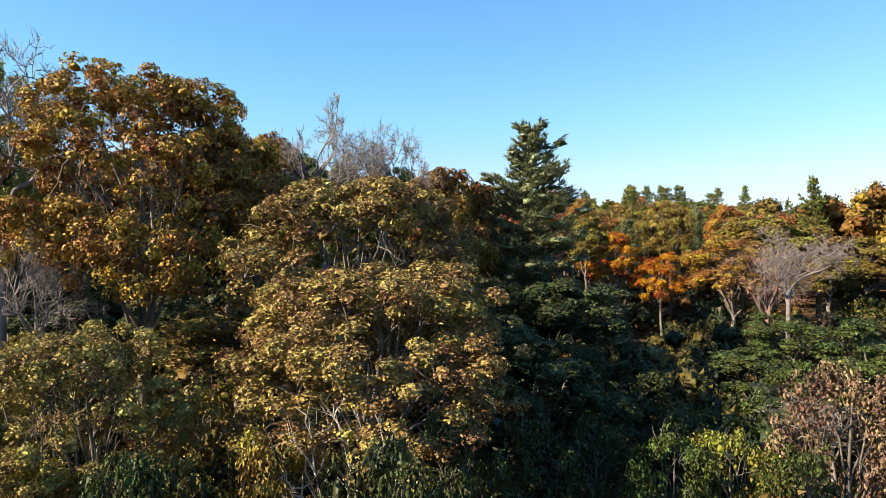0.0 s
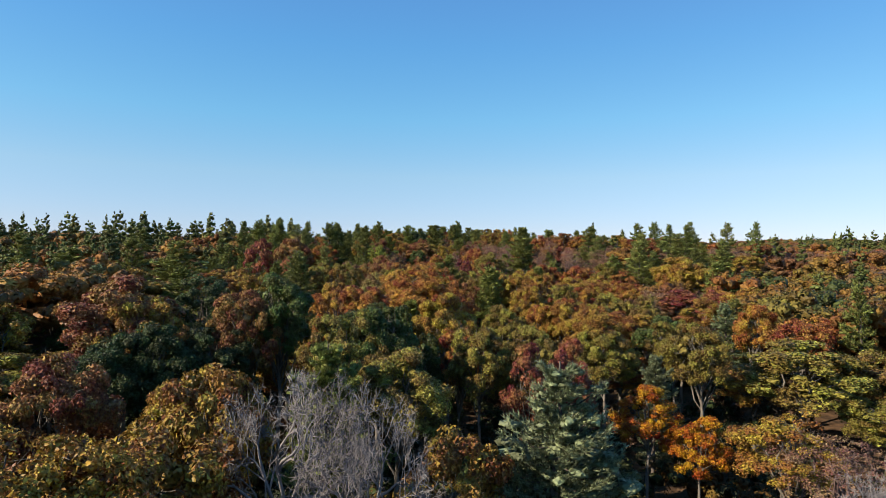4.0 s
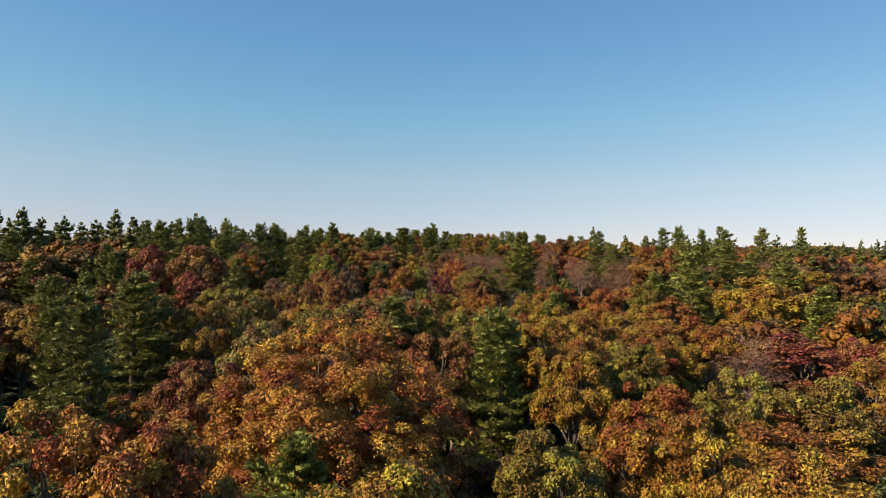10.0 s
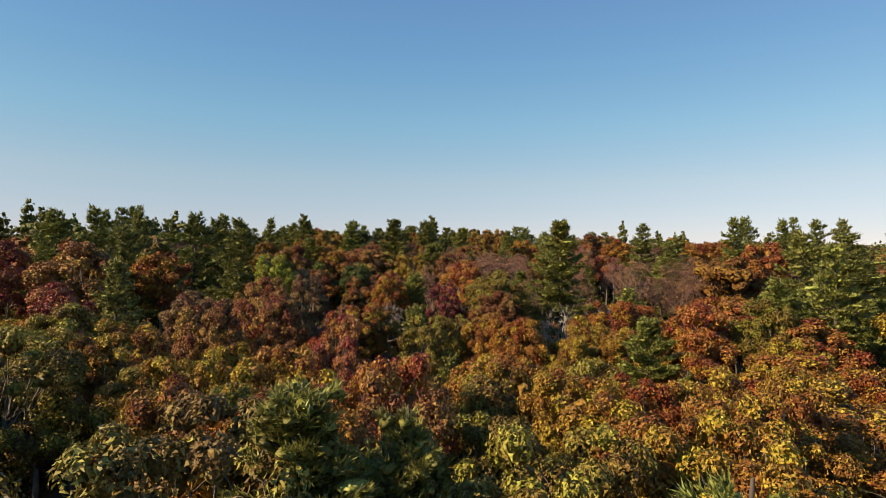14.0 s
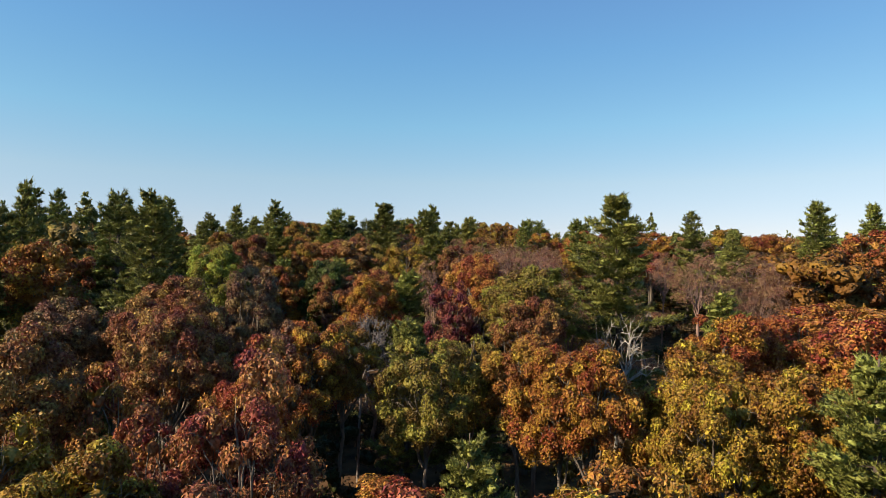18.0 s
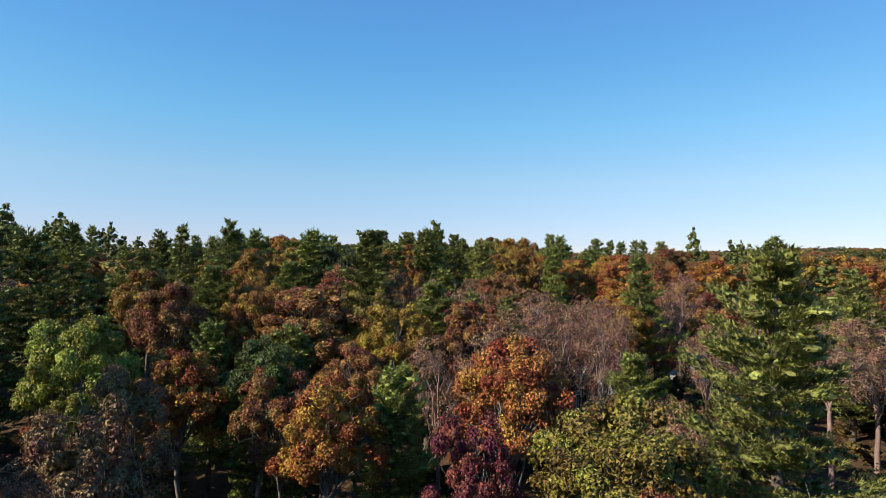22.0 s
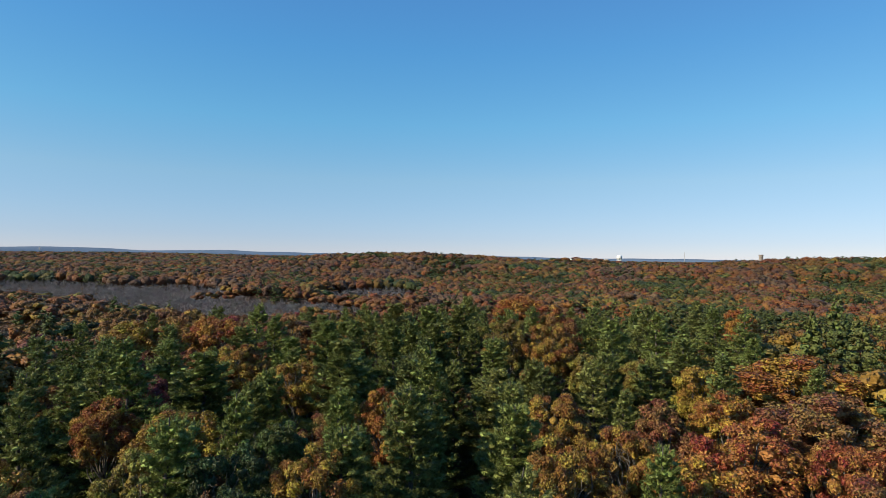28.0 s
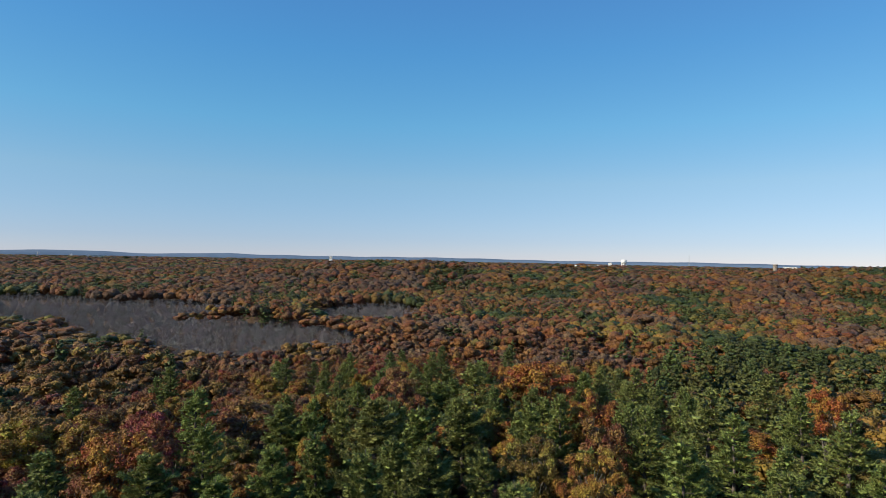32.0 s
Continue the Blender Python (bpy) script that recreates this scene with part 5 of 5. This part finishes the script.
ledge(49.0, 223.0, 3.4, 2.6, 0.6, 70)


# ---- the far distance ----
def far_hills():
    n = 240
    xs = np.linspace(-4600, 4600, n)
    top = 60 + 12 * np.exp(-((xs + 2300) / 260) ** 2) + 9 * np.exp(-((xs + 1500) / 220) ** 2) + 7 * np.exp(-((xs + 250) / 500) ** 2) + 3 * np.sin(xs * 0.004) + 1.6 * np.sin(xs * 0.017)
    verts, faces = [], []
    for i, (x, z) in enumerate(zip(xs, top)):
        yy = math.sqrt(max(4900 ** 2 - x * x, 1000 ** 2)) * 0.975
        verts += [(x, yy - 60, 10), (x, yy, float(z) * 0.7), (x, yy + 60, float(z)), (x, yy + 160, 5)]
        if i:
            a, b = 4 * i - 4, 4 * i
            faces += [(a + k, b + k, b + k + 1, a + k + 1) for k in range(3)]
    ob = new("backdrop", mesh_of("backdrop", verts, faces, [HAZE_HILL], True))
    tagged(ob, "blue hazy hills along the horizon", "hills", kind="structure")


def turned(rings, sides=24, close=True):
    """A round body from (radius, height) pairs."""
    bm = bmesh.new()
    last = None
    for r, z in rings:
        ring = [bm.verts.new((r * math.cos(6.2832 * k / sides), r * math.sin(6.2832 * k / sides), z)) for k in range(sides)]
        if last:
            for k in range(sides):
                bm.faces.new((last[k], last[(k + 1) % sides], ring[(k + 1) % sides], ring[k]))
        elif close:
            bm.faces.new(ring[::-1])
        last = ring
    if close:
        bm.faces.new(last)
    for f in bm.faces:
        f.smooth = True
    return bm


def box(lx, ly, lz, at=(0, 0, 0), bevel=0.0):
    bm = bmesh.new()
    bmesh.ops.create_cube(bm, size=1.0)
    for v in bm.verts:
        v.co = Vector((v.co.x * lx + at[0], v.co.y * ly + at[1], (v.co.z + 0.5) * lz + at[2]))
    if bevel:
        bmesh.ops.bevel(bm, geom=bm.edges[:], offset=bevel, segments=1, affect="EDGES")
    return bm


def rod(a, b, r, sides=6):
    a, b = Vector(a), Vector(b)
    bm = bmesh.new()
    bmesh.ops.create_cone(bm, segments=sides, radius1=r, radius2=r, depth=(b - a).length, cap_ends=True, matrix=Matrix.Translation((a + b) / 2) @ (b - a).to_track_quat("Z", "Y").to_matrix().to_4x4())
    return bm


def root_at(name, x, y, z, label, category, turn=0, group=""):
    ob = new(name)
    ob.matrix_basis = pose(x, y, z, 0, 0, turn)
    return tagged(ob, label, category, group)


def water_tower(x, y, top):
    z = float(ground(x, y))
    h = top - z
    t = root_at("water_tower", x, y, z, "cream-white round water tower on legs above the trees", "tower")
    part("tank", turned(((6, h - 19), (11, h - 15), (11.6, h - 13), (11.6, h - 5), (9.5, h - 2), (5, h - 0.4), (1.0, h))), WHITE_PAINT, t)
    part("riser", turned(((2.6, -1), (2.2, h - 19))), WHITE_PAINT, t)
    part("balcony", turned(((11.6, h - 12.6), (12.8, h - 12.4), (12.8, h - 11.9), (11.6, h - 11.9))), WHITE_PAINT, t)
    for k in range(8):
        a = k * 0.7854 + 0.2
        part("leg", rod((10.5 * math.cos(a), 10.5 * math.sin(a), -1), (10.2 * math.cos(a), 10.2 * math.sin(a), h - 14), 1.15, 8), WHITE_PAINT, t)


def stone_tower(x, y, top):
    z = float(ground(x, y))
    h = top - z
    t = root_at("stone_tower", x, y, z, "round brown stone lookout tower on the wooded hill", "tower")
    part("shaft", turned(((3.1, -1), (2.9, h - 3), (2.8, h - 2))), STONE, t)
    part("parapet", turned(((2.8, h - 2), (3.3, h - 1.8), (3.3, h - 0.2), (2.9, h), (2.4, h - 0.1), (2.4, h - 1.6)), close=False), STONE, t)
    for k in range(6):
        a = k * 1.0472
        for lv in (h - 4.6, h - 9):
            w = part("window", box(0.5, 0.7, 1.5, (0, 0, lv)), DARK_GAP, t)
            w.matrix_basis = Matrix.Rotation(a, 4, "Z") @ Matrix.Translation((2.75, 0, 0))


def far_building(x, y, base, lx, ly, lz, turn, label, floors=2):
    z = float(ground(x, y))
    t = root_at("far_building", x, y, z, label, "building", turn, "buildings far off")
    h = base - z + lz
    part("wall", box(lx, ly, h + 1, (0, 0, -1)), WHITE_PAINT, t)
    part("roof", box(lx + 0.8, ly + 0.8, 0.5, (0, 0, h + 0.004)), STEEL, t)
    n = max(3, int(lx / 5))
    for f in range(floors):
        for k in range(n):
            part("window", box(lx / n * 0.6, 0.3, 1.5, (lx * ((k + 0.5) / n - 0.5), -ly / 2 - 0.02, h - lz + (f + 0.45) * lz / floors)), DARK_GAP, t)


def mast(x, y, top, spread, label, name="radio_mast"):
    z = float(ground(x, y))
    h = top - z
    t = root_at(name, x, y, z, label, "mast", 0, "masts far off")
    feet = [(spread * sx, spread * sy) for sx, sy in ((-1, -1), (1, -1), (1, 1), (-1, 1))]
    for a, b in feet:
        part("post", rod((a, b, -0.5), (a * 0.15, b * 0.15, h), 0.22 + spread * 0.03), STEEL, t)
    n = 7
    for k in range(n):
        u, v = k / n, (k + 1) / n
        for j in range(4):
            a, b = feet[j], feet[(j + 1) % 4]
            su, sv = 1 - 0.85 * u, 1 - 0.85 * v
            part("brace", rod((a[0] * su, a[1] * su, h * u), (b[0] * sv, b[1] * sv, h * v), 0.14 + spread * 0.02, 4), STEEL, t)
    if name == "power_pylon":
        for lv in (0.72, 0.84, 0.95):
            part("crossarm", box(spread * 3.2, 0.7, 0.7, (0, 0, h * lv)), STEEL, t)


far_hills()
water_tower(885, 2816, 69)
stone_tower(503, 1046, 58)
far_building(386, 1660, 42, 22, 14, 6, 8, "long low white building on the far hill", 1)
far_building(420, 1668, 42, 26, 12, 5, -5, "long low white building on the far hill", 1)
far_building(446, 1690, 42, 12, 10, 7, 15, "small white building on the far hill", 2)
far_building(-1780, 3560, 34, 90, 30, 10, 20, "wide pale building far off in the woods", 2)
far_building(-560, 3900, 44, 18, 14, 16, 0, "small white building far off in the woods", 3)
far_building(2150, 3650, 36, 70, 25, 10, -25, "wide pale building far off in the woods", 2)
far_building(2480, 3550, 38, 24, 18, 12, -25, "small white building far off in the woods", 3)
far_building(1180, 3950, 40, 20, 14, 12, -10, "small white building far off in the woods", 2)
mast(1640, 3850, 106, 2.4, "thin steel radio mast far off", "radio_mast")
mast(-1560, 2700, 58, 4.5, "steel power pylon far off above the woods", "power_pylon")
mast(-1310, 2500, 52, 4.0, "steel power pylon far off above the woods", "power_pylon")
